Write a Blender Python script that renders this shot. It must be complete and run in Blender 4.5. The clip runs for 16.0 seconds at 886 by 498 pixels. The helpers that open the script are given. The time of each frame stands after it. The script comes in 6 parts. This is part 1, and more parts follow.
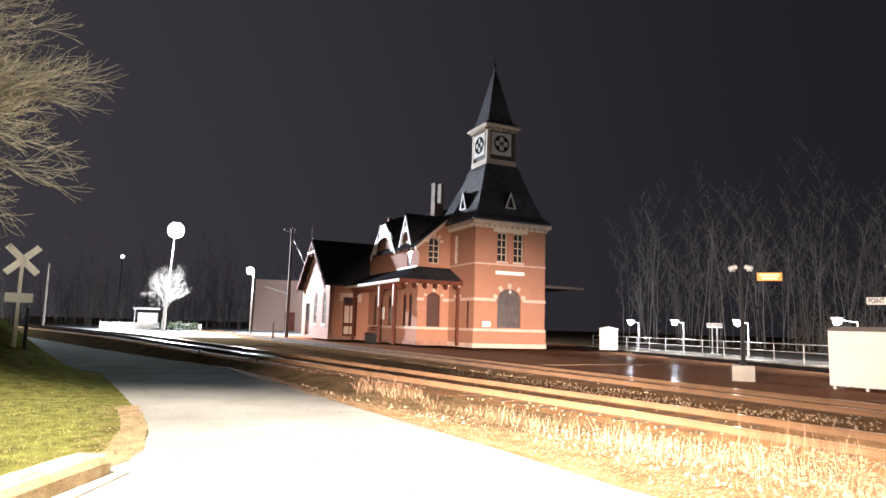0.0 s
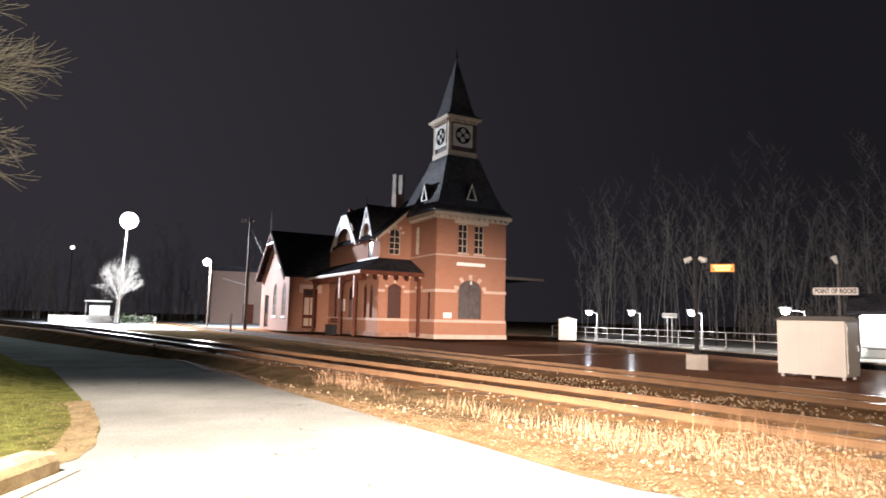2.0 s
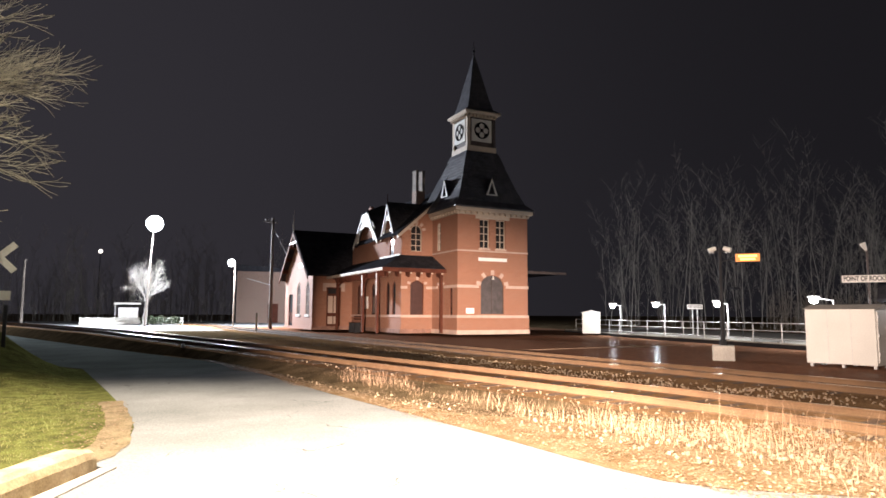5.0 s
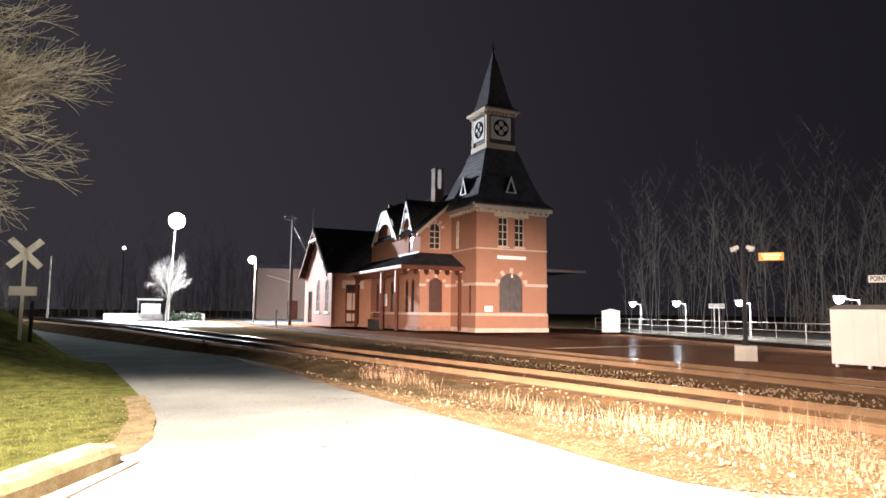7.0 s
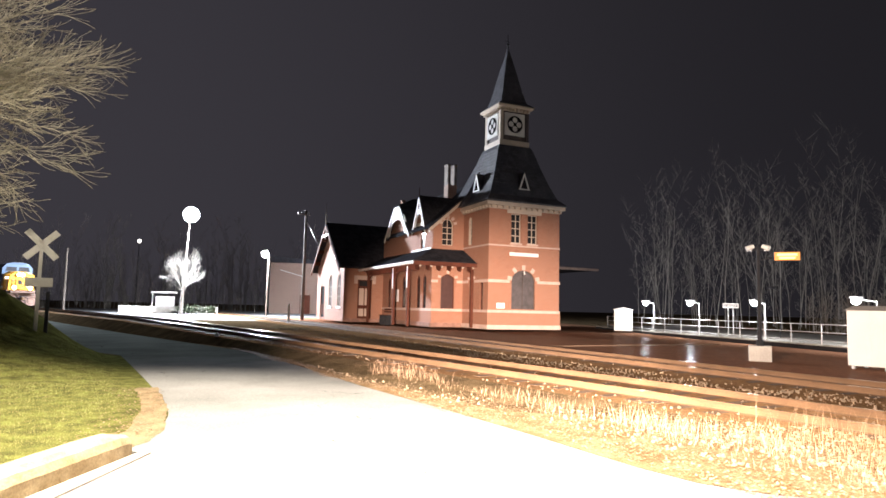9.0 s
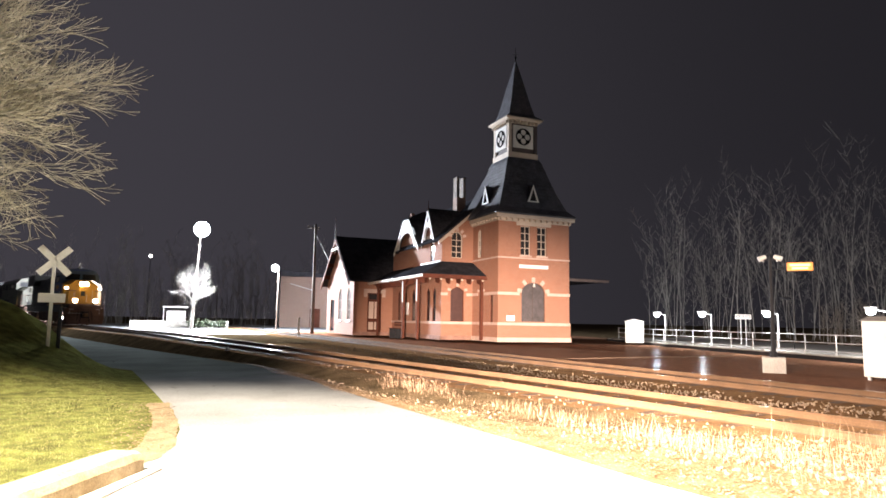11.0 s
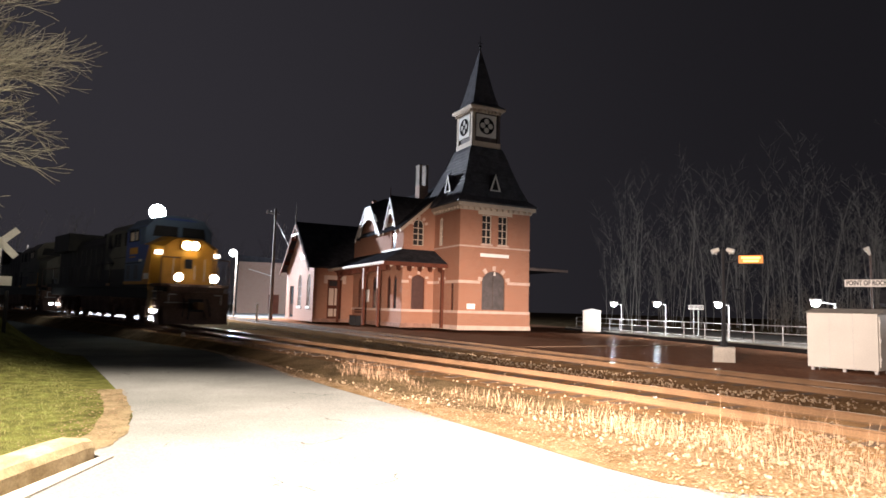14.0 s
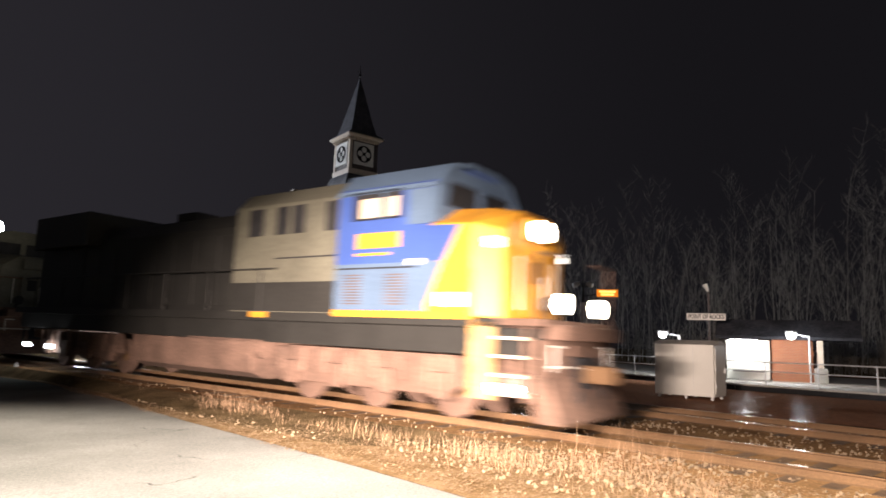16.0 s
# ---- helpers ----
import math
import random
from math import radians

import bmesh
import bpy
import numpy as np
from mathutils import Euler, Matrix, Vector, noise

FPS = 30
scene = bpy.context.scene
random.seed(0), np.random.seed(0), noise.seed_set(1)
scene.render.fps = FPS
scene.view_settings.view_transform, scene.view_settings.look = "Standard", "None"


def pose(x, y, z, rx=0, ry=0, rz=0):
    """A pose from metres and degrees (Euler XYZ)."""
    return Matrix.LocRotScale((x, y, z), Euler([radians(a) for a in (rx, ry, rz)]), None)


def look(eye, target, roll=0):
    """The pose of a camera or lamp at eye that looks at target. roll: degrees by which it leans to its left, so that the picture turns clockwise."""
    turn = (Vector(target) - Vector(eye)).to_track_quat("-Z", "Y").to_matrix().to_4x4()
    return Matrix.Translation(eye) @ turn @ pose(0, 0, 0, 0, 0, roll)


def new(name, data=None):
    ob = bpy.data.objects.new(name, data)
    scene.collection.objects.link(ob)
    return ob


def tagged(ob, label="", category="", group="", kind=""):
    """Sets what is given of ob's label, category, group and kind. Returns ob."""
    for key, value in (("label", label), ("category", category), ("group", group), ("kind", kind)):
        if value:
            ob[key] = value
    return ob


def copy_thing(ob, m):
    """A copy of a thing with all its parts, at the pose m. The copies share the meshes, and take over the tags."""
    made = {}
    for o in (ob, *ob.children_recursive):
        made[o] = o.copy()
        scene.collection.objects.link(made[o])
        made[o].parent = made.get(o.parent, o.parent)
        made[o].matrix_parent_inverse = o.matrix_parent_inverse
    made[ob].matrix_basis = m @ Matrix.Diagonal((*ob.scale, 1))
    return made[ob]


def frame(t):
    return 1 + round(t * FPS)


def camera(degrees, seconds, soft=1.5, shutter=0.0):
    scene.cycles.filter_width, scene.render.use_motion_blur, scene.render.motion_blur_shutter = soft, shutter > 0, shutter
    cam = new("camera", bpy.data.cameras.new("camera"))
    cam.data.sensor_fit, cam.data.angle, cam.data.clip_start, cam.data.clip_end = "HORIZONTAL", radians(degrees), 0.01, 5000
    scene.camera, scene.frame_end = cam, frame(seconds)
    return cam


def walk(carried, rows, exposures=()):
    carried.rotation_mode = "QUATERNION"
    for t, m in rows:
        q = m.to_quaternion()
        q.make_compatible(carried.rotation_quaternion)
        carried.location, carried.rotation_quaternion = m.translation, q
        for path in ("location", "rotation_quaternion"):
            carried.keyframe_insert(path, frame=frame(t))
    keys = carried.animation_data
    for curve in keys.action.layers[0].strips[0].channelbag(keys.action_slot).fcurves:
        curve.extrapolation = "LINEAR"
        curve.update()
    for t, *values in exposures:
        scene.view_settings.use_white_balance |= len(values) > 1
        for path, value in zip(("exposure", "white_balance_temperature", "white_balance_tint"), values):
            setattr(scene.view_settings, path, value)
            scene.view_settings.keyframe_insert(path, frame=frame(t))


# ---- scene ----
from mathutils.geometry import tessellate_polygon

cam = camera(69.03, 16.0, soft=1.6, shutter=0.9)
PATH = [
    (0.0, (0.007, -0.010, 1.565), (5.226, 8.436, 2.760), 1.66),
    (0.5, (-0.003, -0.010, 1.560), (5.180, 8.460, 2.745), 1.58),
    (1.0, (0.002, -0.006, 1.565), (5.124, 8.501, 2.746), 1.54),
    (1.5, (0.001, 0.000, 1.562), (5.150, 8.507, 2.625), 1.10),
    (2.0, (0.019, 0.014, 1.567), (5.751, 8.137, 2.645), 1.36),
    (2.5, (-0.015, -0.037, 1.566), (5.784, 8.038, 2.648), 0.76),
    (3.0, (-0.025, -0.050, 1.560), (5.750, 8.045, 2.617), 0.72),
    (3.5, (-0.020, -0.043, 1.560), (5.714, 8.085, 2.588), 0.50),
    (4.0, (-0.012, -0.042, 1.561), (5.655, 8.134, 2.582), 0.36),
    (6.5, (-0.012, -0.019, 1.566), (5.213, 8.449, 2.557), 0.48),
    (7.0, (-0.014, -0.018, 1.569), (5.207, 8.456, 2.541), 0.62),
    (7.5, (-0.014, -0.024, 1.567), (5.167, 8.483, 2.448), 0.39),
    (8.0, (0.000, -0.012, 1.561), (5.130, 8.529, 2.430), 1.04),
    (10.5, (0.012, 0.020, 1.568), (4.990, 8.630, 2.610), 0.96),
    (11.0, (0.006, 0.022, 1.571), (4.928, 8.656, 2.676), 0.98),
    (11.5, (-0.002, 0.030, 1.570), (4.832, 8.706, 2.737), 1.62),
    (12.0, (-0.001, 0.014, 1.572), (4.772, 8.721, 2.761), 1.66),
    (12.5, (-0.001, 0.029, 1.573), (4.798, 8.721, 2.763), 1.66),
    (13.0, (-0.002, 0.029, 1.562), (5.152, 8.527, 2.663), 1.40),
    (13.5, (-0.002, 0.026, 1.567), (5.350, 8.419, 2.524), 1.45),
    (14.0, (-0.000, 0.019, 1.575), (5.445, 8.355, 2.504), 1.56),
    (14.5, (0.020, 0.041, 1.580), (5.642, 8.251, 2.577), 1.59),
    (15.0, (0.021, 0.033, 1.589), (6.006, 7.959, 2.757), 1.63),
    (15.5, (0.001, 0.005, 1.594), (6.620, 7.380, 2.943), 1.83),
    (16.0, (0.033, -0.012, 1.600), (6.939, 7.079, 3.022), 1.92),
]
EXPOSURE = [(0.0, 0.5), (1.0, 0.55), (1.5, 0.3), (2.0, 0.1), (3.5, 0.0), (6.5, 0.25), (8.0, 0.35), (10.5, 0.75), (12.5, 0.75), (13.0, 0.3), (13.5, 0.1), (15.0, -0.1), (15.5, -0.3), (16.0, -0.4)]
walk(cam, [(t, look(eye, target, roll)) for t, eye, target, roll in PATH], EXPOSURE)

# ---- night sky and lamps ----
world = bpy.data.worlds.new("night_sky")
scene.world = world
world.use_nodes = True
sky_nodes, sky_links = world.node_tree.nodes, world.node_tree.links
sky_way, sky_dot, sky_grade = sky_nodes.new("ShaderNodeTexCoord"), sky_nodes.new("ShaderNodeVectorMath"), sky_nodes.new("ShaderNodeMapRange")
# the sky is set brightest in the north-west and darkens smoothly away from it
sky_dot.operation = "DOT_PRODUCT"
sky_dot.inputs[1].default_value = (-0.62, 0.76, -0.2)
sky_grade.interpolation_type = "SMOOTHSTEP"
for key, value in (("From Min", -0.45), ("From Max", 1.0), ("To Min", 0.016), ("To Max", 0.050)):
    sky_grade.inputs[key].default_value = value
sky_links.new(sky_way.outputs["Generated"], sky_dot.inputs[0])
sky_links.new(sky_dot.outputs["Value"], sky_grade.inputs["Value"])
sky_nodes["Background"].inputs[0].default_value = (0.62, 0.57, 0.70, 1)
sky_links.new(sky_grade.outputs["Result"], sky_nodes["Background"].inputs[1])


def spot(name, eye, target, watts, degrees, blend, colour, size=0.08):
    lamp = bpy.data.lights.new(name, "SPOT")
    lamp.energy, lamp.spot_size, lamp.spot_blend, lamp.color, lamp.shadow_soft_size = watts, radians(degrees), blend, colour, size
    ob = new(name, lamp)
    ob.matrix_world = look(eye, target)
    return ob


def point(name, at, watts, colour, size=0.15):
    lamp = bpy.data.lights.new(name, "POINT")
    lamp.energy, lamp.color, lamp.shadow_soft_size = watts, colour, size
    ob = new(name, lamp)
    ob.location = at
    return ob


WARM, COLD = (1.0, 0.78, 0.655), (0.82, 0.88, 1.0)
# unseen lamps added for the light from the camera's side: beams as from a truck beside the camera and a car behind it
# sweep the track and the station, and a street lamp overhead lights the lane and the lawn up to its shade line
for name, hx, hy, turn, watts, wide, low in (("car_beam", -8.5, -14.0, 33.2, 350000, 22.5, -0.2), ("truck_beam_left", -5.4, 1.6, 60, 33000, 38, 0.4), ("truck_beam_kerbside", -4.6, 0.2, 84, 11500, 50, 1.2)):
    spot(name, (hx, hy, 1.5 if hy < -5 else 3.2), (hx + 30 * math.sin(radians(turn)), hy + 30 * math.cos(radians(turn)), low), watts, wide, 1.0, WARM)
# fill light added to brighten the roadside tree, from no known lamp
spot("tree_fill", (-8.5, -14.0, 1.2), (-2.2, 14.6, 5.4), 30000, 17, 1.0, (1.0, 0.9, 0.74))
spot("truck_spill", (-5.0, 0.9, 3.2), (24.5, 6.1, 2.0), 18000, 76, 0.6, WARM)
spot("street_lamp_light", (-4.5, 1.0, 11.0), (-4.5, 1.01, 0.0), 54000, 118, 0.24, (1.0, 0.855, 0.69), 0.2)
# yard lamp on its tall pole, lamp by the warehouse; the platform lamps have theirs further down
point("yard_light", (13.1, 82.2, 12.2), 135000, COLD, 0.5)
point("lane_light", (20.4, 75.6, 7.3), 17000, (0.95, 0.95, 1.0), 0.2)

# ---- materials ----


def mat(name, colour, rough=0.8, metal=0.0, vary=0.25, scale=3.0, fine=40.0, bump=0.2, second=None, spec=0.4, depth=0.02):
    """A surface with variation at two scales and a fine relief, in metres of the object."""
    m = bpy.data.materials.new(name)
    m.use_nodes = True
    n, l = m.node_tree.nodes, m.node_tree.links
    b = n["Principled BSDF"]
    b.inputs["Roughness"].default_value, b.inputs["Metallic"].default_value = rough, metal
    b.inputs["Specular IOR Level"].default_value = spec
    tc = n.new("ShaderNodeTexCoord")
    big, small = n.new("ShaderNodeTexNoise"), n.new("ShaderNodeTexNoise")
    big.inputs["Scale"].default_value, small.inputs["Scale"].default_value = scale, fine
    big.inputs["Detail"].default_value = small.inputs["Detail"].default_value = 4
    l.new(tc.outputs["Object"], big.inputs["Vector"])
    l.new(tc.outputs["Object"], small.inputs["Vector"])
    mix = n.new("ShaderNodeMix")
    mix.data_type = "RGBA"
    c2 = second or tuple(c * (1 - vary) for c in colour)
    mix.inputs["A"].default_value, mix.inputs["B"].default_value = (*colour, 1), (*c2, 1)
    ramp = n.new("ShaderNodeMapRange")
    ramp.inputs["From Min"].default_value, ramp.inputs["From Max"].default_value = 0.35, 0.65
    l.new(big.outputs["Fac"], ramp.inputs["Value"])
    l.new(ramp.outputs["Result"], mix.inputs["Factor"])
    mul = n.new("ShaderNodeMix")
    mul.data_type, mul.blend_type = "RGBA", "MULTIPLY"
    mul.inputs["Factor"].default_value = 1.0
    r2 = n.new("ShaderNodeMapRange")
    r2.inputs["From Min"].default_value, r2.inputs["From Max"].default_value = 0.3, 0.7
    r2.inputs["To Min"].default_value, r2.inputs["To Max"].default_value = 1 - vary, 1 + vary * 0.4
    l.new(small.outputs["Fac"], r2.inputs["Value"])
    l.new(mix.outputs["Result"], mul.inputs["A"])
    l.new(r2.outputs["Result"], mul.inputs["B"])
    l.new(mul.outputs["Result"], b.inputs["Base Color"])
    if bump:
        bp = n.new("ShaderNodeBump")
        bp.inputs["Strength"].default_value, bp.inputs["Distance"].default_value = bump, depth
        l.new(small.outputs["Fac"], bp.inputs["Height"])
        l.new(bp.outputs["Normal"], b.inputs["Normal"])
    return m


def glow(name, colour, strength):
    m = bpy.data.materials.new(name)
    m.use_nodes = True
    b = m.node_tree.nodes["Principled BSDF"]
    b.inputs["Base Color"].default_value = (0.03, 0.03, 0.03, 1)
    b.inputs["Emission Color"].default_value = (*colour, 1)
    b.inputs["Emission Strength"].default_value = strength
    return m


def brick_mat(name, c1, c2, mortar, wide=0.215, high=0.075, vertical=True, turn=0.0):
    """Brickwork: courses of bricks with paler joints, blotched at a larger scale."""
    m = mat(name, c1, 0.85, vary=0.3, scale=0.8, fine=30, bump=0)
    n, l = m.node_tree.nodes, m.node_tree.links
    b = n["Principled BSDF"]
    tc = n["Texture Coordinate"]
    br = n.new("ShaderNodeTexBrick")
    br.inputs["Color1"].default_value, br.inputs["Color2"].default_value = (*c1, 1), (*c2, 1)
    br.inputs["Mortar"].default_value = (*mortar, 1)
    br.inputs["Scale"].default_value = 1.0
    br.inputs["Mortar Size"].default_value = 0.008
    br.inputs["Brick Width"].default_value, br.inputs["Row Height"].default_value = wide, high
    if vertical:
        sep, add, com = n.new("ShaderNodeSeparateXYZ"), n.new("ShaderNodeMath"), n.new("ShaderNodeCombineXYZ")
        l.new(tc.outputs["Object"], sep.inputs["Vector"])
        l.new(sep.outputs["X"], add.inputs[0])
        l.new(sep.outputs["Y"], add.inputs[1])
        l.new(add.outputs["Value"], com.inputs["X"])
        l.new(sep.outputs["Z"], com.inputs["Y"])
        l.new(com.outputs["Vector"], br.inputs["Vector"])
    else:
        l.new(tc.outputs["Object"], br.inputs["Vector"])
    old = b.inputs["Base Color"].links[0].from_node
    l.new(br.outputs["Color"], old.inputs["A"])
    bp = n.new("ShaderNodeBump")
    bp.inputs["Strength"].default_value, bp.inputs["Distance"].default_value = 0.5, 0.012
    bp.invert = True
    l.new(br.outputs["Fac"], bp.inputs["Height"])
    l.new(bp.outputs["Normal"], b.inputs["Normal"])
    return m


BRICK = brick_mat("station_brick", (0.385, 0.168, 0.10), (0.315, 0.13, 0.076), (0.42, 0.27, 0.20))
BRICK2 = brick_mat("warehouse_brick", (0.33, 0.21, 0.165), (0.28, 0.17, 0.13), (0.33, 0.26, 0.21))
SHELTER_BRICK = brick_mat("shelter_brick", (0.36, 0.12, 0.05), (0.30, 0.09, 0.04), (0.3, 0.2, 0.14))
PAVER = brick_mat("platform_paver", (0.30, 0.14, 0.08), (0.23, 0.105, 0.062), (0.15, 0.10, 0.07), 0.2, 0.1, False)


def damp(m, most):
    """Patches of a thin wet film on a matt surface."""
    n, l = m.node_tree.nodes, m.node_tree.links
    dry, out = n["Principled BSDF"], n["Material Output"]
    dry.inputs["Specular IOR Level"].default_value = 0.0
    wet, mix, patch, grade = n.new("ShaderNodeBsdfPrincipled"), n.new("ShaderNodeMixShader"), n.new("ShaderNodeTexNoise"), n.new("ShaderNodeMapRange")
    wet.inputs["Roughness"].default_value = 0.2
    for key in ("Base Color", "Normal"):
        l.new(dry.inputs[key].links[0].from_socket, wet.inputs[key])
    patch.inputs["Scale"].default_value, patch.inputs["Detail"].default_value = 1.4, 5
    grade.inputs["From Min"].default_value, grade.inputs["From Max"].default_value = 0.45, 0.65
    grade.inputs["To Min"].default_value, grade.inputs["To Max"].default_value = 0.0, most
    l.new(n["Texture Coordinate"].outputs["Object"], patch.inputs["Vector"])
    l.new(patch.outputs["Fac"], grade.inputs["Value"])
    l.new(grade.outputs["Result"], mix.inputs["Fac"])
    l.new(dry.outputs["BSDF"], mix.inputs[1])
    l.new(wet.outputs["BSDF"], mix.inputs[2])
    l.new(mix.outputs["Shader"], out.inputs["Surface"])


damp(PAVER, 0.16)
STONE = mat("seneca_sandstone", (0.62, 0.46, 0.38), 0.85, vary=0.18, scale=2, fine=25)
FOUNDATION = mat("foundation_stone", (0.36, 0.2, 0.15), 0.9, vary=0.35, scale=2, fine=12, bump=0.5)
CHIMNEY = mat("chimney_render", (0.27, 0.23, 0.20), 0.9, vary=0.3, scale=2, fine=20)
SLATE = mat("slate_roof", (0.05, 0.05, 0.058), 0.9, spec=0.0, vary=0.4, scale=1.5, fine=9, bump=0.5)
SLATE_LIGHT = mat("slate_tower", (0.085, 0.085, 0.1), 0.55, vary=0.4, scale=2.0, fine=9, bump=0.5)
WHITE = mat("white_paint", (0.72, 0.7, 0.66), 0.6, vary=0.12, scale=1.5, fine=30, bump=0.1)
CREAM = mat("cream_paint", (0.62, 0.52, 0.42), 0.6, vary=0.15, scale=1.5, fine=30, bump=0.1)
BROWN = mat("brown_paint", (0.12, 0.042, 0.027), 0.9, spec=0.1, vary=0.25, scale=2, fine=30, bump=0.15)
GREY_WOOD = mat("grey_louvre_wood", (0.11, 0.085, 0.08), 0.7, vary=0.3, fine=20)
DARK = mat("dark_interior", (0.02, 0.018, 0.018), 0.95, spec=0.05, vary=0.3)
PANE_LIT = mat("curtained_pane", (0.62, 0.47, 0.38), 0.35, vary=0.15, scale=1.2, bump=0)
GLASS = mat("window_glass", (0.03, 0.028, 0.03), 0.08, vary=0.2, bump=0, spec=0.6)
STEEL = mat("rail_head_steel", (0.55, 0.5, 0.46), 0.22, 1.0, vary=0.2, fine=60, bump=0.05)
RUST = mat("rusty_rail_side", (0.15, 0.085, 0.042), 0.85, vary=0.25, scale=1.5, fine=50, bump=0.4)
TIE = mat("creosoted_sleeper", (0.12, 0.07, 0.038), 0.9, vary=0.4, scale=2, fine=25, bump=0.5)
CONCRETE = mat("concrete", (0.5, 0.47, 0.42), 0.88, vary=0.25, scale=1.5, fine=40, bump=0.3)
KERB = mat("worn_kerb", (0.50, 0.40, 0.25), 0.9, vary=0.25, scale=5, fine=45, bump=0.45, second=(0.33, 0.245, 0.135))
GALV = mat("galvanised_steel", (0.62, 0.62, 0.62), 0.5, 0.3, vary=0.15, fine=40, bump=0.05)
BLACK = mat("black_metal", (0.025, 0.025, 0.028), 0.7, spec=0.2, vary=0.3)
WOODPOLE = mat("weathered_pole", (0.13, 0.108, 0.09), 0.9, vary=0.35, scale=1, fine=20, bump=0.4)
WHITE_METAL = mat("white_enamel", (0.68, 0.67, 0.63), 0.45, vary=0.08, scale=1, fine=30, bump=0.03)
REFLECT = mat("reflective_white", (0.9, 0.88, 0.86), 0.5, vary=0.06, scale=5, bump=0)
BARK = mat("pale_bark", (0.46, 0.42, 0.33), 0.9, vary=0.35, scale=4, fine=40, bump=0.4)
YARD_BARK = mat("grey_yard_bark", (0.30, 0.28, 0.25), 0.9, vary=0.4, scale=3, fine=30, bump=0.4)
BARK_DARK = mat("grey_bark", (0.29, 0.265, 0.23), 0.9, vary=0.4, scale=2, fine=30, bump=0.4)
LAMP_COLD = glow("lit_cold_lens", (0.9, 0.94, 1.0), 60)
LAMP_PLATFORM = glow("lit_platform_lens", (0.95, 0.98, 1.0), 40)
LAMP_WARM = glow("lit_headlight_lens", (1.0, 0.86, 0.66), 48)
BOARD_LIT = glow("lit_number_board", (1.0, 0.93, 0.84), 5)
AMBER = glow("amber_display", (1.0, 0.27, 0.005), 1.15)
AMBER_CORE = glow("amber_display_core", (1.0, 0.58, 0.12), 3.6)


# ---- mesh helpers ----
def part(name, bm, material, parent=None, label=""):
    bmesh.ops.recalc_face_normals(bm, faces=bm.faces)
    me = bpy.data.meshes.new(name)
    bm.to_mesh(me)
    bm.free()
    me.materials.append(material)
    ob = new(name, me)
    if parent:
        ob.parent = parent
    if label:
        ob["label"] = label
    return ob


def empty(name, m, label, category, group="", kind=""):
    ob = new(name)
    ob.matrix_world = m
    return tagged(ob, label, category, group, kind)


def box(bm, x0, x1, y0, y1, z0, z1, m=None):
    v = [bm.verts.new((x, y, z)) for z in (z0, z1) for x, y in ((x0, y0), (x1, y0), (x1, y1), (x0, y1))]
    for f in ((3, 2, 1, 0), (4, 5, 6, 7), (0, 1, 5, 4), (1, 2, 6, 5), (2, 3, 7, 6), (3, 0, 4, 7)):
        bm.faces.new([v[i] for i in f])
    if m:
        bmesh.ops.transform(bm, matrix=m, verts=v)
    return v


def bev(bm, w):
    bmesh.ops.bevel(bm, geom=bm.edges[:], offset=w, segments=2, affect="EDGES", profile=0.6)
    return bm


def boxed(x0, x1, y0, y1, z0, z1, b=0.0):
    bm = bmesh.new()
    box(bm, x0, x1, y0, y1, z0, z1)
    return bev(bm, b) if b else bm


def rod(bm, a, b, r0, r1=None, seg=8, cap=True):
    """A tapered round bar from a to b."""
    a, b = Vector(a), Vector(b)
    r1 = r0 if r1 is None else r1
    q = (b - a).to_track_quat("Z", "Y")
    ring = []
    for p, r in ((a, r0), (b, r1)):
        ring.append([bm.verts.new(p + q @ Vector((r * math.cos(i * math.tau / seg), r * math.sin(i * math.tau / seg), 0))) for i in range(seg)])
    for i in range(seg):
        bm.faces.new((ring[0][i], ring[0][(i + 1) % seg], ring[1][(i + 1) % seg], ring[1][i]))
    if cap:
        bm.faces.new(ring[0][::-1])
        bm.faces.new(ring[1])


def rods(*items, seg=8):
    bm = bmesh.new()
    for it in items:
        rod(bm, *it, seg=seg)
    return bm


def prism(bm, poly, axis, a, b):
    """The polygon poly (pairs) carried along an axis from a to b; pairs are the two other axes in order."""
    def place(p, d):
        return {"x": (d, p[0], p[1]), "y": (p[0], d, p[1]), "z": (p[0], p[1], d)}[axis]
    lo, hi = [bm.verts.new(place(p, a)) for p in poly], [bm.verts.new(place(p, b)) for p in poly]
    bm.faces.new(lo[::-1])
    bm.faces.new(hi)
    for i in range(len(poly)):
        j = (i + 1) % len(poly)
        bm.faces.new((lo[i], lo[j], hi[j], hi[i]))


def prismed(poly, axis, a, b, bv=0.0):
    bm = bmesh.new()
    prism(bm, poly, axis, a, b)
    return bev(bm, bv) if bv else bm


def arch(x0, x1, z0, z1, rise, n=8, pointed=False):
    """Outline of an opening with an arched head, anticlockwise."""
    c, h, zs = (x0 + x1) / 2, (x1 - x0) / 2, z1 - rise
    out = [(x0, z0), (x1, z0)]
    for i in range(n + 1):
        a = math.pi * i / n
        k = abs(math.cos(a))
        zz = rise * ((1 - k ** 1.4) if pointed else math.sin(a))
        out.append((c + h * math.cos(a), zs + zz))
    return out


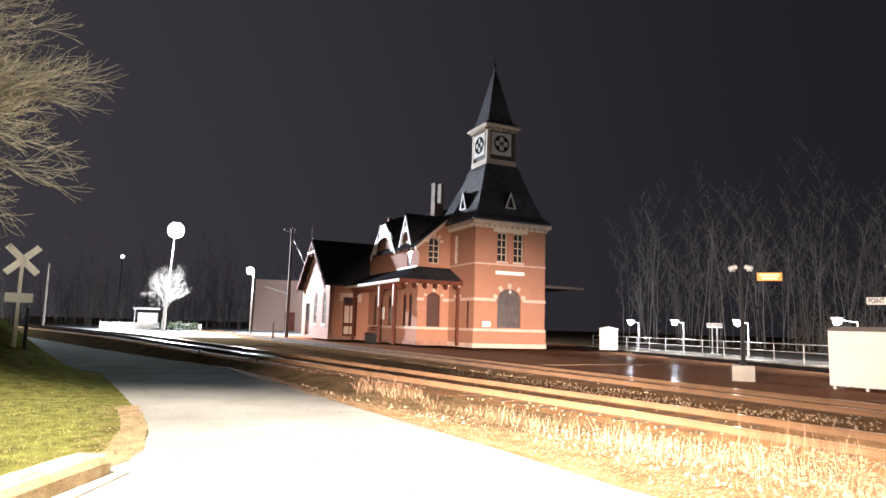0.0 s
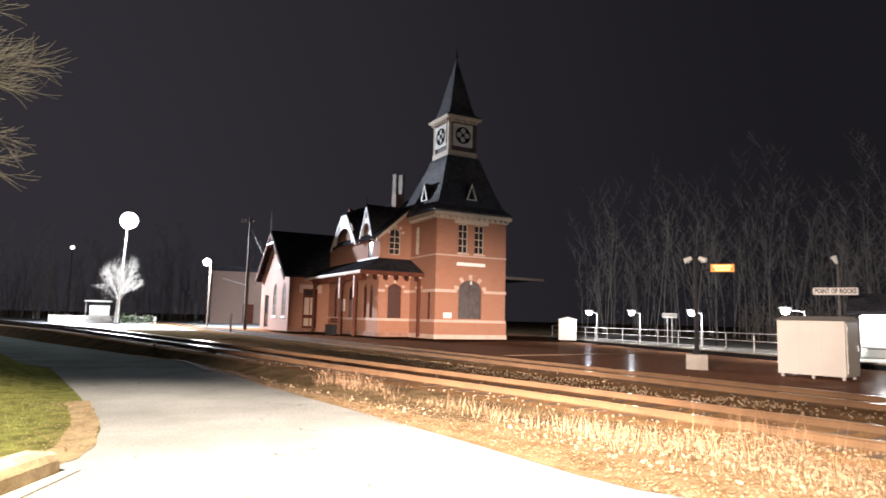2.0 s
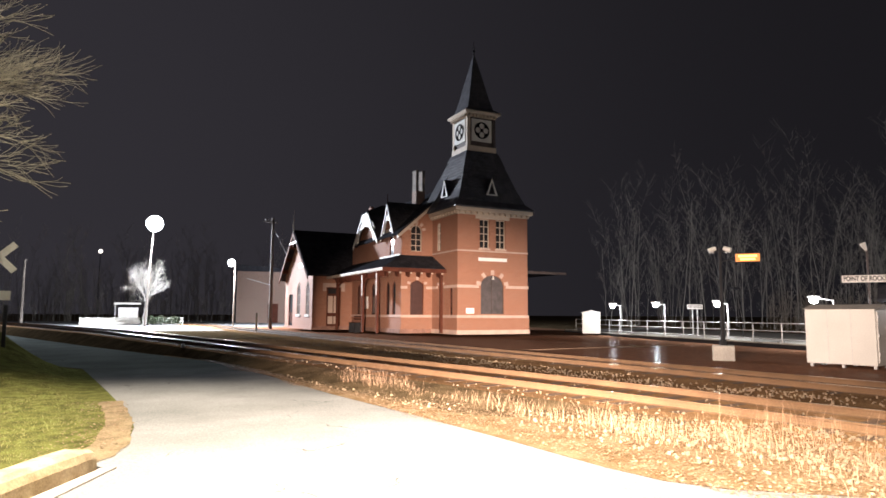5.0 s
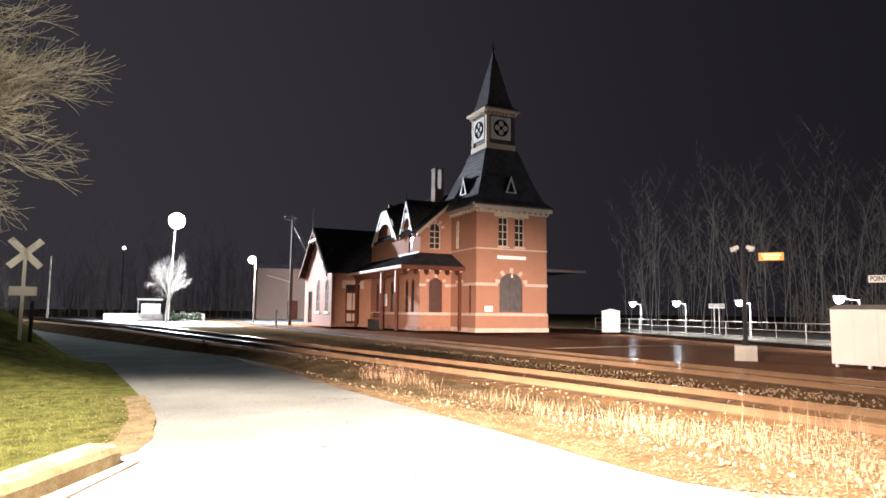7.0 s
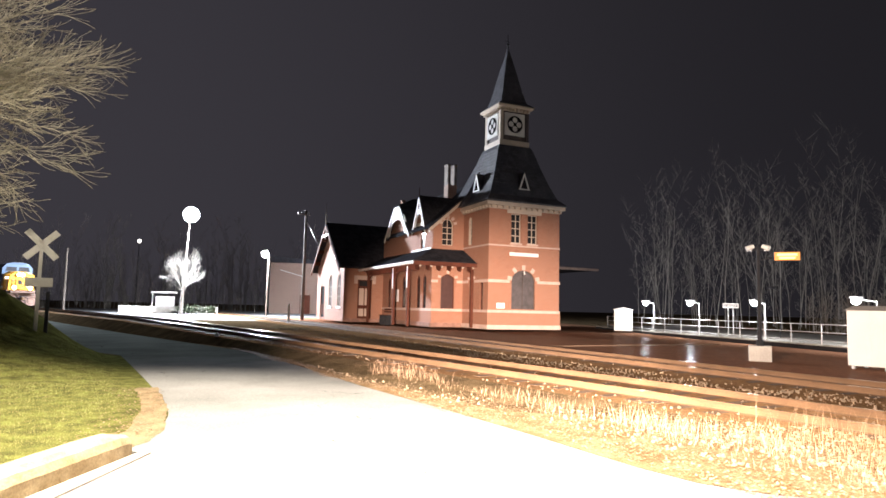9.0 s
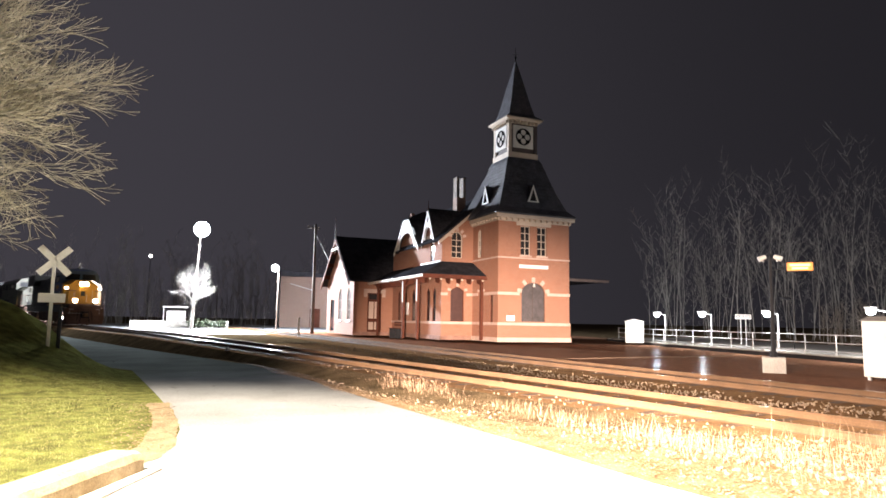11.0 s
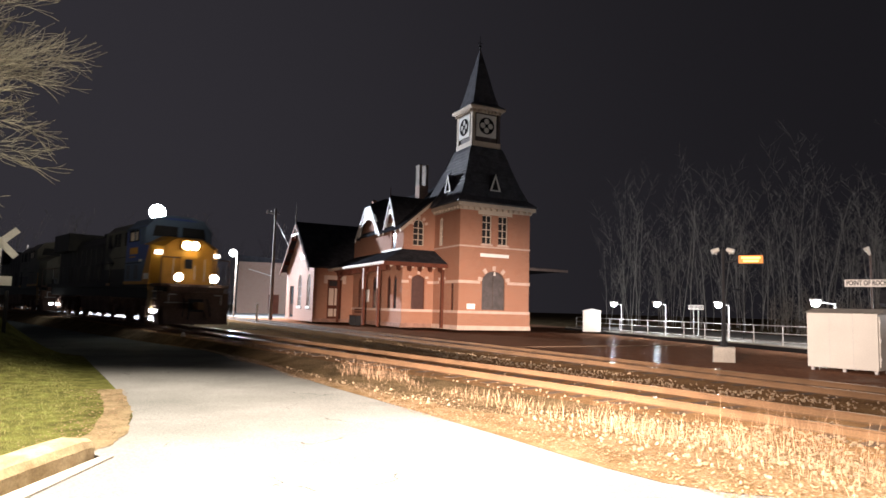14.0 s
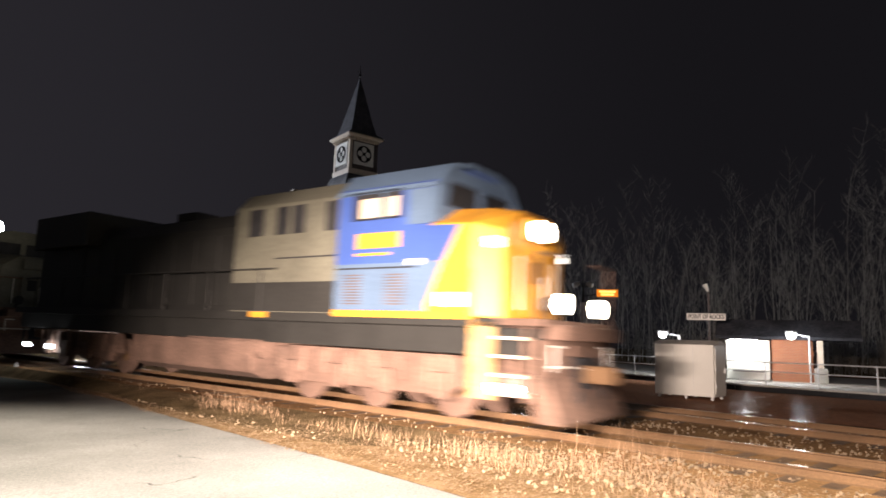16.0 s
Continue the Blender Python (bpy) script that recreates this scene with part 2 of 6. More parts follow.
def pierced(outline, holes, axis, a, b):
    """A wall: an outline with openings through it, carried along axis from a to b."""
    bm = bmesh.new()
    loops = [[Vector((p[0], 0, p[1])) for p in loop] for loop in (outline, *holes)]
    vs = [bm.verts.new(p) for loop in loops for p in loop]
    for tri in tessellate_polygon([[Vector((p.x, p.z, 0)) for p in loop] for loop in loops]):
        bm.faces.new([vs[i] for i in tri])
    out = bmesh.ops.extrude_face_region(bm, geom=bm.faces[:])
    bmesh.ops.translate(bm, vec=(0, b - a, 0), verts=[g for g in out["geom"] if isinstance(g, bmesh.types.BMVert)])
    bmesh.ops.translate(bm, vec=(0, a, 0), verts=bm.verts[:])
    if axis == "x":
        for v in bm.verts:
            v.co = (v.co.y, v.co.x, v.co.z)
    return bm


def sheet(name, outline, z, material, label, category="ground", cut=1.5, rough=0.0):
    """A piece of ground in one plane, with slight unevenness."""
    bm = bmesh.new()
    vs = [bm.verts.new((x, y, z)) for x, y in outline]
    bm.faces.new(vs)
    ob = part(name, bm, material)
    return tagged(ob, label, category, kind="structure")

# ---- ground, road, tracks ----
GRASS = mat("mown_grass", (0.17, 0.18, 0.055), 0.95, vary=0.5, scale=3.5, fine=70, bump=0.7, second=(0.085, 0.085, 0.03), depth=0.04, spec=0.0)
DIRT = mat("bare_verge", (0.16, 0.115, 0.065), 0.95, vary=0.45, scale=1.5, fine=35, bump=0.7, depth=0.05, spec=0.0)
BALLAST = mat("ballast_bed", (0.25, 0.15, 0.075), 0.95, vary=0.35, scale=1.2, fine=18, bump=0.5, depth=0.03, second=(0.17, 0.10, 0.052), spec=0.0)
VERGE = mat("littered_verge", (0.27, 0.185, 0.11), 0.95, vary=0.35, scale=2.5, fine=30, bump=0.5, depth=0.03, second=(0.17, 0.11, 0.055), spec=0.0)
STONES = mat("ballast_stone", (0.25, 0.18, 0.115), 0.9, vary=0.35, scale=8, fine=60, bump=0.3)
STRAW = mat("dry_grass_straw", (0.29, 0.185, 0.115), 0.85, vary=0.25, scale=3, fine=40, bump=0)
LEAF = mat("fallen_leaves", (0.40, 0.285, 0.19), 0.85, vary=0.35, scale=16, fine=60, bump=0, second=(0.15, 0.09, 0.045), spec=0.1)
EARTH = mat("trodden_earth", (0.27, 0.21, 0.13), 0.95, vary=0.35, scale=3, fine=40, bump=0.5, depth=0.02, spec=0.0)
LAWN = mat("lawn_blades", (0.17, 0.205, 0.06), 0.8, vary=0.4, scale=4.5, fine=40, bump=0, spec=0.1, second=(0.31, 0.28, 0.12))


def asphalt():
    m = mat("worn_asphalt", (0.265, 0.268, 0.265), 0.9, vary=0.28, scale=0.5, fine=45, bump=0.45, depth=0.012, spec=0.0)
    n, l = m.node_tree.nodes, m.node_tree.links
    vor = n.new("ShaderNodeTexVoronoi")
    vor.feature = "DISTANCE_TO_EDGE"
    vor.inputs["Scale"].default_value = 0.75
    wob = n.new("ShaderNodeTexNoise")
    wob.inputs["Scale"].default_value, wob.inputs["Detail"].default_value = 1.6, 6
    mixv = n.new("ShaderNodeMix")
    mixv.data_type = "VECTOR"
    mixv.inputs["Factor"].default_value = 0.35
    tc = n["Texture Coordinate"]
    l.new(tc.outputs["Object"], wob.inputs["Vector"])
    l.new(tc.outputs["Object"], mixv.inputs["A"])
    l.new(wob.outputs["Color"], mixv.inputs["B"])
    l.new(mixv.outputs["Result"], vor.inputs["Vector"])
    mr = n.new("ShaderNodeMapRange")
    mr.inputs["From Min"].default_value, mr.inputs["From Max"].default_value = 0.0, 0.007
    mr.inputs["To Min"].default_value, mr.inputs["To Max"].default_value = 0.22, 1.0
    patch, broken = n.new("ShaderNodeTexNoise"), n.new("ShaderNodeMapRange")
    patch.inputs["Scale"].default_value, patch.inputs["Detail"].default_value = 0.55, 3
    broken.inputs["From Min"].default_value, broken.inputs["From Max"].default_value = 0.46, 0.6
    broken.inputs["To Min"].default_value, broken.inputs["To Max"].default_value = 0.012, 0.0
    l.new(tc.outputs["Object"], patch.inputs["Vector"])
    l.new(patch.outputs["Fac"], broken.inputs["Value"])
    whole = n.new("ShaderNodeMath")
    whole.operation = "ADD"
    l.new(vor.outputs["Distance"], whole.inputs[0])
    l.new(broken.outputs["Result"], whole.inputs[1])
    l.new(whole.outputs["Value"], mr.inputs["Value"])
    b = n["Principled BSDF"]
    src = b.inputs["Base Color"].links[0].from_socket
    mul = n.new("ShaderNodeMix")
    mul.data_type, mul.blend_type = "RGBA", "MULTIPLY"
    mul.inputs["Factor"].default_value = 1.0
    l.new(src, mul.inputs["A"])
    l.new(mr.outputs["Result"], mul.inputs["B"])
    # a darker tone past the lane's end paints in the light's ragged fall-off
    sep, ragged, light_fade, tone = n.new("ShaderNodeSeparateXYZ"), n.new("ShaderNodeMath"), n.new("ShaderNodeMapRange"), n.new("ShaderNodeMix")
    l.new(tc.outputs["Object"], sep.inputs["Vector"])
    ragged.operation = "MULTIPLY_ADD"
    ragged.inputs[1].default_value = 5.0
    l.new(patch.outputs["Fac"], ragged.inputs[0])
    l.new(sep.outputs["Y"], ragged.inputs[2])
    light_fade.interpolation_type = "SMOOTHSTEP"
    light_fade.inputs["From Min"].default_value, light_fade.inputs["From Max"].default_value = 17.5, 23.5
    l.new(ragged.outputs["Value"], light_fade.inputs["Value"])
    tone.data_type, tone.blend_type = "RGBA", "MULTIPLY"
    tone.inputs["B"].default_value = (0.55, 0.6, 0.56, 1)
    l.new(light_fade.outputs["Result"], tone.inputs["Factor"])
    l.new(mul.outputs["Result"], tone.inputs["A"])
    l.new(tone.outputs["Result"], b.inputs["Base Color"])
    return m


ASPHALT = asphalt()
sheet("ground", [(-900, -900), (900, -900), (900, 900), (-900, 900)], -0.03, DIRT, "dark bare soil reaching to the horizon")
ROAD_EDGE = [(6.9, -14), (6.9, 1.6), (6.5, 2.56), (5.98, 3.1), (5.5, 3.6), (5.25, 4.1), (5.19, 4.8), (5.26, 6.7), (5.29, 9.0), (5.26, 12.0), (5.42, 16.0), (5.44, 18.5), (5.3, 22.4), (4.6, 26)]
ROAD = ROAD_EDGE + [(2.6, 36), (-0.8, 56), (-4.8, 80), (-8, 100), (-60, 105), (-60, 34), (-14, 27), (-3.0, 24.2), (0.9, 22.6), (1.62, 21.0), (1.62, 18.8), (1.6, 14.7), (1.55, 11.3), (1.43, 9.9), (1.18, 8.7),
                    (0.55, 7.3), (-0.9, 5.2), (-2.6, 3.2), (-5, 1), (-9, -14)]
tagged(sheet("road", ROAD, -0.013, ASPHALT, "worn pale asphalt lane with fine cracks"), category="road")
sheet("verge", ROAD_EDGE[1:] + [(5.9, 26), (6.9, 16), (7.9, 10), (8.4, 5), (8.5, -10), (7.2, -10)], -0.007, VERGE, "strip of dead leaves and straw beside the track")
sheet("paved_yard", [(7.5, 62), (40, 58), (60, 140), (-40, 140), (-8, 106)], -0.018, mat("yard_asphalt", (0.17, 0.17, 0.17), 0.85, vary=0.3, scale=0.3, fine=20), "paved yard beyond the crossing under a lamp", "pavement")


def track_x(y):
    """Middle of the near track: a short curve past the lane, then straight to the north-west."""
    if y < 3:
        return 10.27
    if y < 9:
        return 10.27 - 0.01375 * (y - 3) ** 2
    far = max(0.0, min(y, 130.0) - 68.0)
    return 9.775 - 0.165 * (y - 9) - 0.00255 * far * far - 0.316 * max(0.0, y - 130.0)


def track_z(y):
    """Rail foot height: a gentle climb away from the lane."""
    return 0.013 * min(34.0, max(0.0, y - 6))


def flat(y):
    return 0.0


def far_x(y):
    return 14.9 + 0.06 * (y - 5)


def road_edge_x(y):
    """The road's edge on the side of the track."""
    for a, b in zip(ROAD[2:], ROAD[3:18]):
        if a[1] <= y <= b[1]:
            return a[0] + (b[0] - a[0]) * (y - a[1]) / (b[1] - a[1])
    return -8.0


def strip(fx, fz, ys, half, z0, z1, material, name, lab, category):
    """A low bank that follows a line fx(y): crown width 2*half at z1, with sloped shoulders down to z0."""
    bm = bmesh.new()
    prev = None
    for y in ys:
        x = fx(y)
        foot = -half - 0.75
        if fz(y) > 0 and y < 100:
            foot = min(-half - 0.15, road_edge_x(y) + 0.08 - x)
        row = [bm.verts.new((x + dx, y, z)) for dx, z in ((foot, z0), (-half, z1 + fz(y)), (half, z1 + fz(y)), (half + 0.75, z0))]
        if prev:
            for i in range(3):
                f = bm.faces.new((prev[i], prev[i + 1], row[i + 1], row[i]))
                f.material_index = 0 if i or fz(y) <= 0 else 1
        prev = row
    ob = tagged(part(name, bm, material), lab, category, kind="structure")
    ob.data.materials.append(DIRT)
    return ob


YS = [-40 + 2 * i for i in range(210)]
strip(track_x, track_z, YS, 1.75, -0.03, 0.012, BALLAST, "ballast_bed", "brown weathered ballast bed under the near track", "ground")
strip(far_x, flat, [y for y in YS if y < 130], 1.6, -0.03, 0.012, BALLAST, "ballast_bed", "brown weathered ballast bed under the station track", "ground")

MIDDLE = [-20 + 3 * i for i in range(21)]
sheet("track_middle", [(track_x(y) + 1.2, y) for y in MIDDLE] + [(far_x(y) - 1.2, y) for y in reversed(MIDDLE)], -0.02, BALLAST, "brown gravel between the two tracks")


def rail_line(fx, fz, off, ys, parent):
    """One rail: foot, web and a polished head."""
    prof = [(-0.07, 0.0), (0.07, 0.0), (0.07, 0.012), (0.022, 0.03), (0.02, 0.115), (0.036, 0.125), (0.036, 0.15), (-0.036, 0.15), (-0.036, 0.125), (-0.02, 0.115), (-0.022, 0.03), (-0.07, 0.012)]
    bm = bmesh.new()
    prev = None
    for y in ys:
        row = [bm.verts.new((fx(y) + off + dx, y, z + fz(y))) for dx, z in prof]
        if prev:
            for i in range(len(prof)):
                j = (i + 1) % len(prof)
                f = bm.faces.new((prev[i], prev[j], row[j], row[i]))
                f.material_index = 1 if i == 6 else 0
        prev = row
    ob = part("rail", bm, RUST, parent, "rusty steel rail with a polished head")
    ob.data.materials.append(STEEL)
    return ob


def build_track(name, fx, fz, ylo, yhi, lab):
    root = empty(name, Matrix(), lab, "railway track", "railway tracks")
    ys = [ylo + 2.0 * i for i in range(int((yhi - ylo) / 2) + 1)]
    for off in (-0.755, 0.755):
        rail_line(fx, fz, off, ys, root)
    tie = boxed(-1.3, 1.3, -0.115, 0.115, -0.12, 0.018, 0.012)
    first = None
    rnd = random.Random(3)
    y = ylo
    while y < min(yhi, 75):
        m = pose(fx(y) + rnd.uniform(-0.05, 0.05), y, fz(y) + 0.004 + rnd.uniform(-0.014, 0.002), 0, 0, rnd.uniform(-1.2, 1.2) + (9.4 if fx is track_x and y > 8 else 0))
        if first is None:
            first = part("sleeper", tie, TIE, root, "dark creosoted timber sleeper")
            first.matrix_basis = m
        else:
            o = new("sleeper", first.data)
            o.parent, o.matrix_basis = root, m
        y += 0.54
    return root


build_track("railway_track", track_x, track_z, -10, 370, "near railway track with rusty rails on ballast")
build_track("railway_track", far_x, flat, -10, 130, "station track with rusty rails beside the platform")


# ---- station ----
def station():
    S = empty("station_building", pose(24.97, 36.17, 0.0, 0, 0, -7), "red-brick Victorian station with pale stone bands and a clock tower", "station")
    W = 5.7
    T = 0.35

    def wall(name, bm, m=BRICK, lab=""):
        return part(name, bm, m, S, lab)

    def window(axis, plane, x0, x1, z0, z1, rise=0.0, pane=GLASS, frame_m=GREY_WOOD, bars=(1, 1), inward=1, pointed=False):
        """A window in its opening: frame, bars and pane, set back from the wall's face."""
        out = arch(x0, x1, z0, z1, rise, 8, pointed) if rise else [(x0, z0), (x1, z0), (x1, z1), (x0, z1)]
        c = ((x0 + x1) / 2, (z0 + z1) / 2)
        k = 0.055
        inn = [(c[0] + (p[0] - c[0]) * (1 - 2 * k / (x1 - x0)), c[1] + (p[1] - c[1]) * (1 - 2 * k / (z1 - z0))) for p in out]
        d = plane + (0.1 if axis == "y" else 0.02) * inward
        fr = part("window", pierced(out, [inn], axis, d, d + 0.07 * inward), frame_m, S)
        part("pane", pierced(out, [], axis, d + 0.05 * inward, d + 0.06 * inward), pane, fr)
        bm = bmesh.new()
        e = d - 0.012 * inward
        lo, hi = min(e, e + 0.05 * inward), max(e, e + 0.05 * inward)

        def bar(a0, a1, b0, b1):
            if axis == "y":
                box(bm, a0, a1, lo, hi, b0, b1)
            else:
                box(bm, lo, hi, a0, a1, b0, b1)
        for i in range(1, bars[0] + 1):
            xx = x0 + (x1 - x0) * i / (bars[0] + 1)
            bar(xx - 0.022, xx + 0.022, z0 + 0.03, z1 - rise * 0.15 - 0.03)
        for i in range(1, bars[1] + 1):
            zz = z0 + (z1 - rise * 0.5 - z0) * i / (bars[1] + 1)
            bar(x0 + 0.03, x1 - 0.03, zz - 0.025, zz + 0.025)
        if bars != (0, 0):
            part("glazing_bar", bm, frame_m, fr)
        else:
            bm.free()
        return fr

    def block(name, axis, plane, a0, a1, z0, z1, proud=0.05, m=STONE, lab="", b=0.012):
        lo, hi = (plane - proud, plane + 0.04)
        bm = boxed(a0, a1, lo, hi, z0, z1, b) if axis == "y" else boxed(lo, hi, a0, a1, z0, z1, b)
        return part(name, bm, m, S, lab)

    def voussoirs(axis, plane, x0, x1, zs, rise, n=5, size=0.3):
        """Pale stones over an arched opening, every other one left out."""
        c, h = (x0 + x1) / 2, (x1 - x0) / 2
        for i in range(n):
            a = math.pi * (0.06 + 0.88 * i / (n - 1))
            dx, dz = math.cos(a), math.sin(a)
            p = Vector((c + dx * (h + size * 0.55), 0, zs + dz * (rise + size * 0.55)))
            m = Matrix.Translation(p) @ Matrix.Rotation(-(a - math.pi / 2), 4, "Y")
            bm = bmesh.new()
            box(bm, -size * 0.38, size * 0.38, -0.05, 0.04, -size * 0.5, size * 0.5, m)
            for v in bm.verts:
                v.co = (v.co.x, v.co.y + plane, v.co.z) if axis == "y" else (plane + v.co.y, v.co.x, v.co.z)
            part("voussoir", bm, STONE, S)

    # tower walls
    Z0 = 0.22
    front = pierced([(0, Z0), (W, Z0), (W, 8.85), (0, 8.85)], [arch(1.82, 3.70, 1.6, 4.3, 0.75), [(1.74, 6.18), (2.52, 6.18), (2.52, 8.24), (1.74, 8.24)], [(3.06, 6.18), (3.84, 6.18), (3.84, 8.24), (3.06, 8.24)]], "y", 0, T)
    wall("tower_wall", front)
    side = pierced([(T, Z0), (W, Z0), (W, 8.85), (T, 8.85)], [arch(0.78, 1.14, 1.5, 3.6, 0.18), arch(2.25, 2.9, 1.5, 4.05, 0.4, 8, True), arch(2.65, 3.2, 6.15, 8.2, 0.25)], "x", 0, T)
    wall("tower_wall", side)
    wall("tower_wall", pierced([(T, Z0), (W, Z0), (W, 8.85), (T, 8.85)], [], "x", W - T, W))
    wall("tower_wall", boxed(T, W - T, W - T, W, Z0, 8.85))
    wall("tower_floor", boxed(T, W - T, T, W - T, 4.9, 5.1), DARK)
    window("y", 0, 1.82, 3.70, 1.6, 4.3, 0.75, pane=mat("louvred_shutter", (0.10, 0.085, 0.085), 0.6, vary=0.3, fine=14), bars=(1, 0))
    for x in (1.74, 3.06):
        window("y", 0, x, x + 0.78, 6.18, 8.24, frame_m=CREAM, bars=(1, 3))
        part("window_sill", boxed(x - 0.08, x + 0.86, -0.06, 0.1, 6.06, 6.18, 0.01), STONE, S)
    window("x", 0, 0.78, 1.14, 1.5, 3.6, 0.18, bars=(0, 0), frame_m=BROWN)
    window("x", 0, 2.25, 2.9, 1.5, 4.05, 0.4, bars=(0, 1), frame_m=BROWN, pointed=True)
    window("x", 0, 2.65, 3.2, 6.15, 8.2, 0.25, frame_m=CREAM, bars=(1, 2))
    voussoirs("y", 0, 1.82, 3.70, 3.55, 0.75, 5, 0.34)
    voussoirs("x", 0, 2.25, 2.9, 3.65, 0.4, 3, 0.22)
    block("lintel", "y", 0, 1.4, 4.18, 8.26, 8.62, 0.04, CREAM)
    # bands round the tower
    for z0, z1, pr, m in ((1.33, 1.52, 0.06, STONE), (5.92, 6.03, 0.04, STONE), (0.2, 0.5, 0.1, STONE)):
        block("band", "y", 0, -pr, W + pr, z0, z1, pr, m)
        block("band", "x", 0, 0.04, 4.0, z0, z1, pr, m)
    for a, b in ((-0.05, 1.66), (3.86, W + 0.05)):
        block("band", "y", 0, a, b, 3.4, 3.6, 0.05)
    block("band", "x", 0, 0.04, 2.05, 3.4, 3.6, 0.05)
    block("band", "x", 0, 3.1, 4.0, 3.4, 3.6, 0.05)
    part("plinth", boxed(-0.07, W + 0.07, -0.07, 0.3, 0.5, 1.33, 0.02), BRICK, S)
    # cornice and brackets
    part("cornice", boxed(-0.32, W + 0.32, -0.32, W + 0.32, 8.72, 8.98, 0.03), CREAM, S)
    part("frieze", boxed(-0.1, W + 0.1, -0.1, W + 0.1, 8.5, 8.72, 0.01), CREAM, S)
    for i in range(13):
        part("bracket", boxed(0.05 + i * 0.46, 0.2 + i * 0.46, -0.28, -0.1, 8.54, 8.72, 0.015), CREAM, S)
        if i < 9:
            part("bracket", boxed(-0.28, -0.1, 0.05 + i * 0.46, 0.2 + i * 0.46, 8.54, 8.72, 0.015), CREAM, S)
    # flared tower roof
    c = W / 2

    def frustum(levels, material, name, lab=""):
        bm = bmesh.new()
        prev = None
        for h, z in levels:
            row = [bm.verts.new((c + sx * h, c + sy * h, z)) for sx, sy in ((-1, -1), (1, -1), (1, 1), (-1, 1))]
            if prev:
                for i in range(4):
                    bm.faces.new((prev[i], prev[(i + 1) % 4], row[(i + 1) % 4], row[i]))
            else:
                bm.faces.new(row[::-1])
            prev = row
        bm.faces.new(prev)
        return part(name, bm, material, S, lab)
    frustum([(3.22, 8.98), (3.24, 9.06), (2.75, 9.55), (2.3, 10.6), (1.85, 11.9), (1.45, 13.2), (1.32, 13.5)], SLATE_LIGHT, "tower_roof", "steep flared slate tower roof")
    # courses of slates as thin ledges
    for i in range(14):
        z = 9.7 + i * 0.26
        h = 2.66 - (z - 9.55) * 0.335
        if z < 13.1:
            bm = bmesh.new()
            for sx, sy in ((0, -1), (-1, 0)):
                if sy:
                    box(bm, c - h, c + h, c - h - 0.015, c - h + 0.1, z, z + 0.03)
                else:
                    box(bm, c - h - 0.015, c - h + 0.1, c - h, c + h, z, z + 0.03)
            part("slate_course", bm, SLATE_LIGHT, S)
    # belfry with the pierced clock panels
    bh = 1.2
    b0, b1 = c - bh, c + bh
    part("belfry", boxed(b0 + 0.12, b1 - 0.12, b0 + 0.12, b1 - 0.12, 13.3, 16.2), GREY_WOOD, S, "timber belfry stage")
    # left posts take cream so that the lamplight on that side is in their colour
    for sx in (b0, b1 - 0.26):
        for sy in (b0, b1 - 0.26):
            part("belfry_post", boxed(sx, sx + 0.26, sy, sy + 0.26, 13.4, 16.2, 0.02), GREY_WOOD if sx > c else CREAM, S)
    part("belfry_rail", boxed(b0 - 0.04, b1 + 0.04, b0 - 0.04, b1 + 0.04, 13.42, 13.95, 0.03), CREAM, S)

    def clock(axis):
        def put(bm):
            for v in bm.verts:
                x, y, z = v.co
                v.co = (c + x, b0 + y, 15.15 + z) if axis == "y" else (b0 + y, c + x, 15.15 + z)
            return bm
        q = 0.84
        holes = []
        for k in range(4):
            a = math.pi / 4 * 0 + k * math.pi / 2
            holes.append([(0.33 * math.cos(a) + 0.22 * math.cos(t * math.tau / 12), 0.33 * math.sin(a) + 0.22 * math.sin(t * math.tau / 12)) for t in range(12)])
        panel = part("clock_panel", put(pierced([(-q, -q), (q, -q), (q, q), (-q, q)], [], "y", -0.02, 0.06)), WHITE, S, "white painted clock panel")
        ring = pierced([(0.63 * math.cos(t * math.tau / 32), 0.63 * math.sin(t * math.tau / 32)) for t in range(32)], holes, "y", -0.06, -0.025)
        part("tracery", put(ring), DARK, panel, "dark quatrefoil tracery")
    clock("y")
    clock("x")
    frustum([(1.22, 16.12), (1.27, 16.28), (1.5, 16.4), (1.5, 16.54)], CREAM, "belfry_cornice")
    for i in range(8):
        part("bracket", boxed(b0 + 0.1 + i * 0.3, b0 + 0.2 + i * 0.3, b0 - 0.22, b0, 16.1, 16.3, 0.01), CREAM, S)
        part("bracket", boxed(b0 - 0.22, b0, b0 + 0.1 + i * 0.3, b0 + 0.2 + i * 0.3, 16.1, 16.3, 0.01), CREAM, S)
    frustum([(1.52, 16.54), (1.08, 16.9), (0.86, 17.7), (0.45, 19.6), (0.04, 21.4)], SLATE_LIGHT, "spire", "slender slate spire")
    part("finial", rods(((c, c, 21.3), (c, c, 22.5), 0.04, 0.015), ((c - 0.22, c, 21.95), (c + 0.22, c, 21.95), 0.02), ((c, c, 21.6), (c, c, 21.75), 0.1, 0.1)), BLACK, S)

    # gablet dormers of the tower roof
    def gablet(x, y, z, w, h, facing, depth=1.0):
        bm = bmesh.new()
        if facing == "y":
            prism(bm, [(x - w, z), (x + w, z), (x, z + h)], "y", y, y + depth)
        else:
            prism(bm, [(y - w, z), (y + w, z), (x * 0 + y, z + h)], "x", x, x + depth)
        d = part("dormer", bm, SLATE_LIGHT, S)
        k = 0.62
        tri = [(-w, 0), (w, 0), (0, h)]
        inn = [(-w * k, 0.08), (w * k, 0.08), (0, h * 0.78)]
        fr = pierced(tri, [inn], "y", -0.05, 0.0)
        pane = pierced(inn, [], "y", -0.02, -0.006)
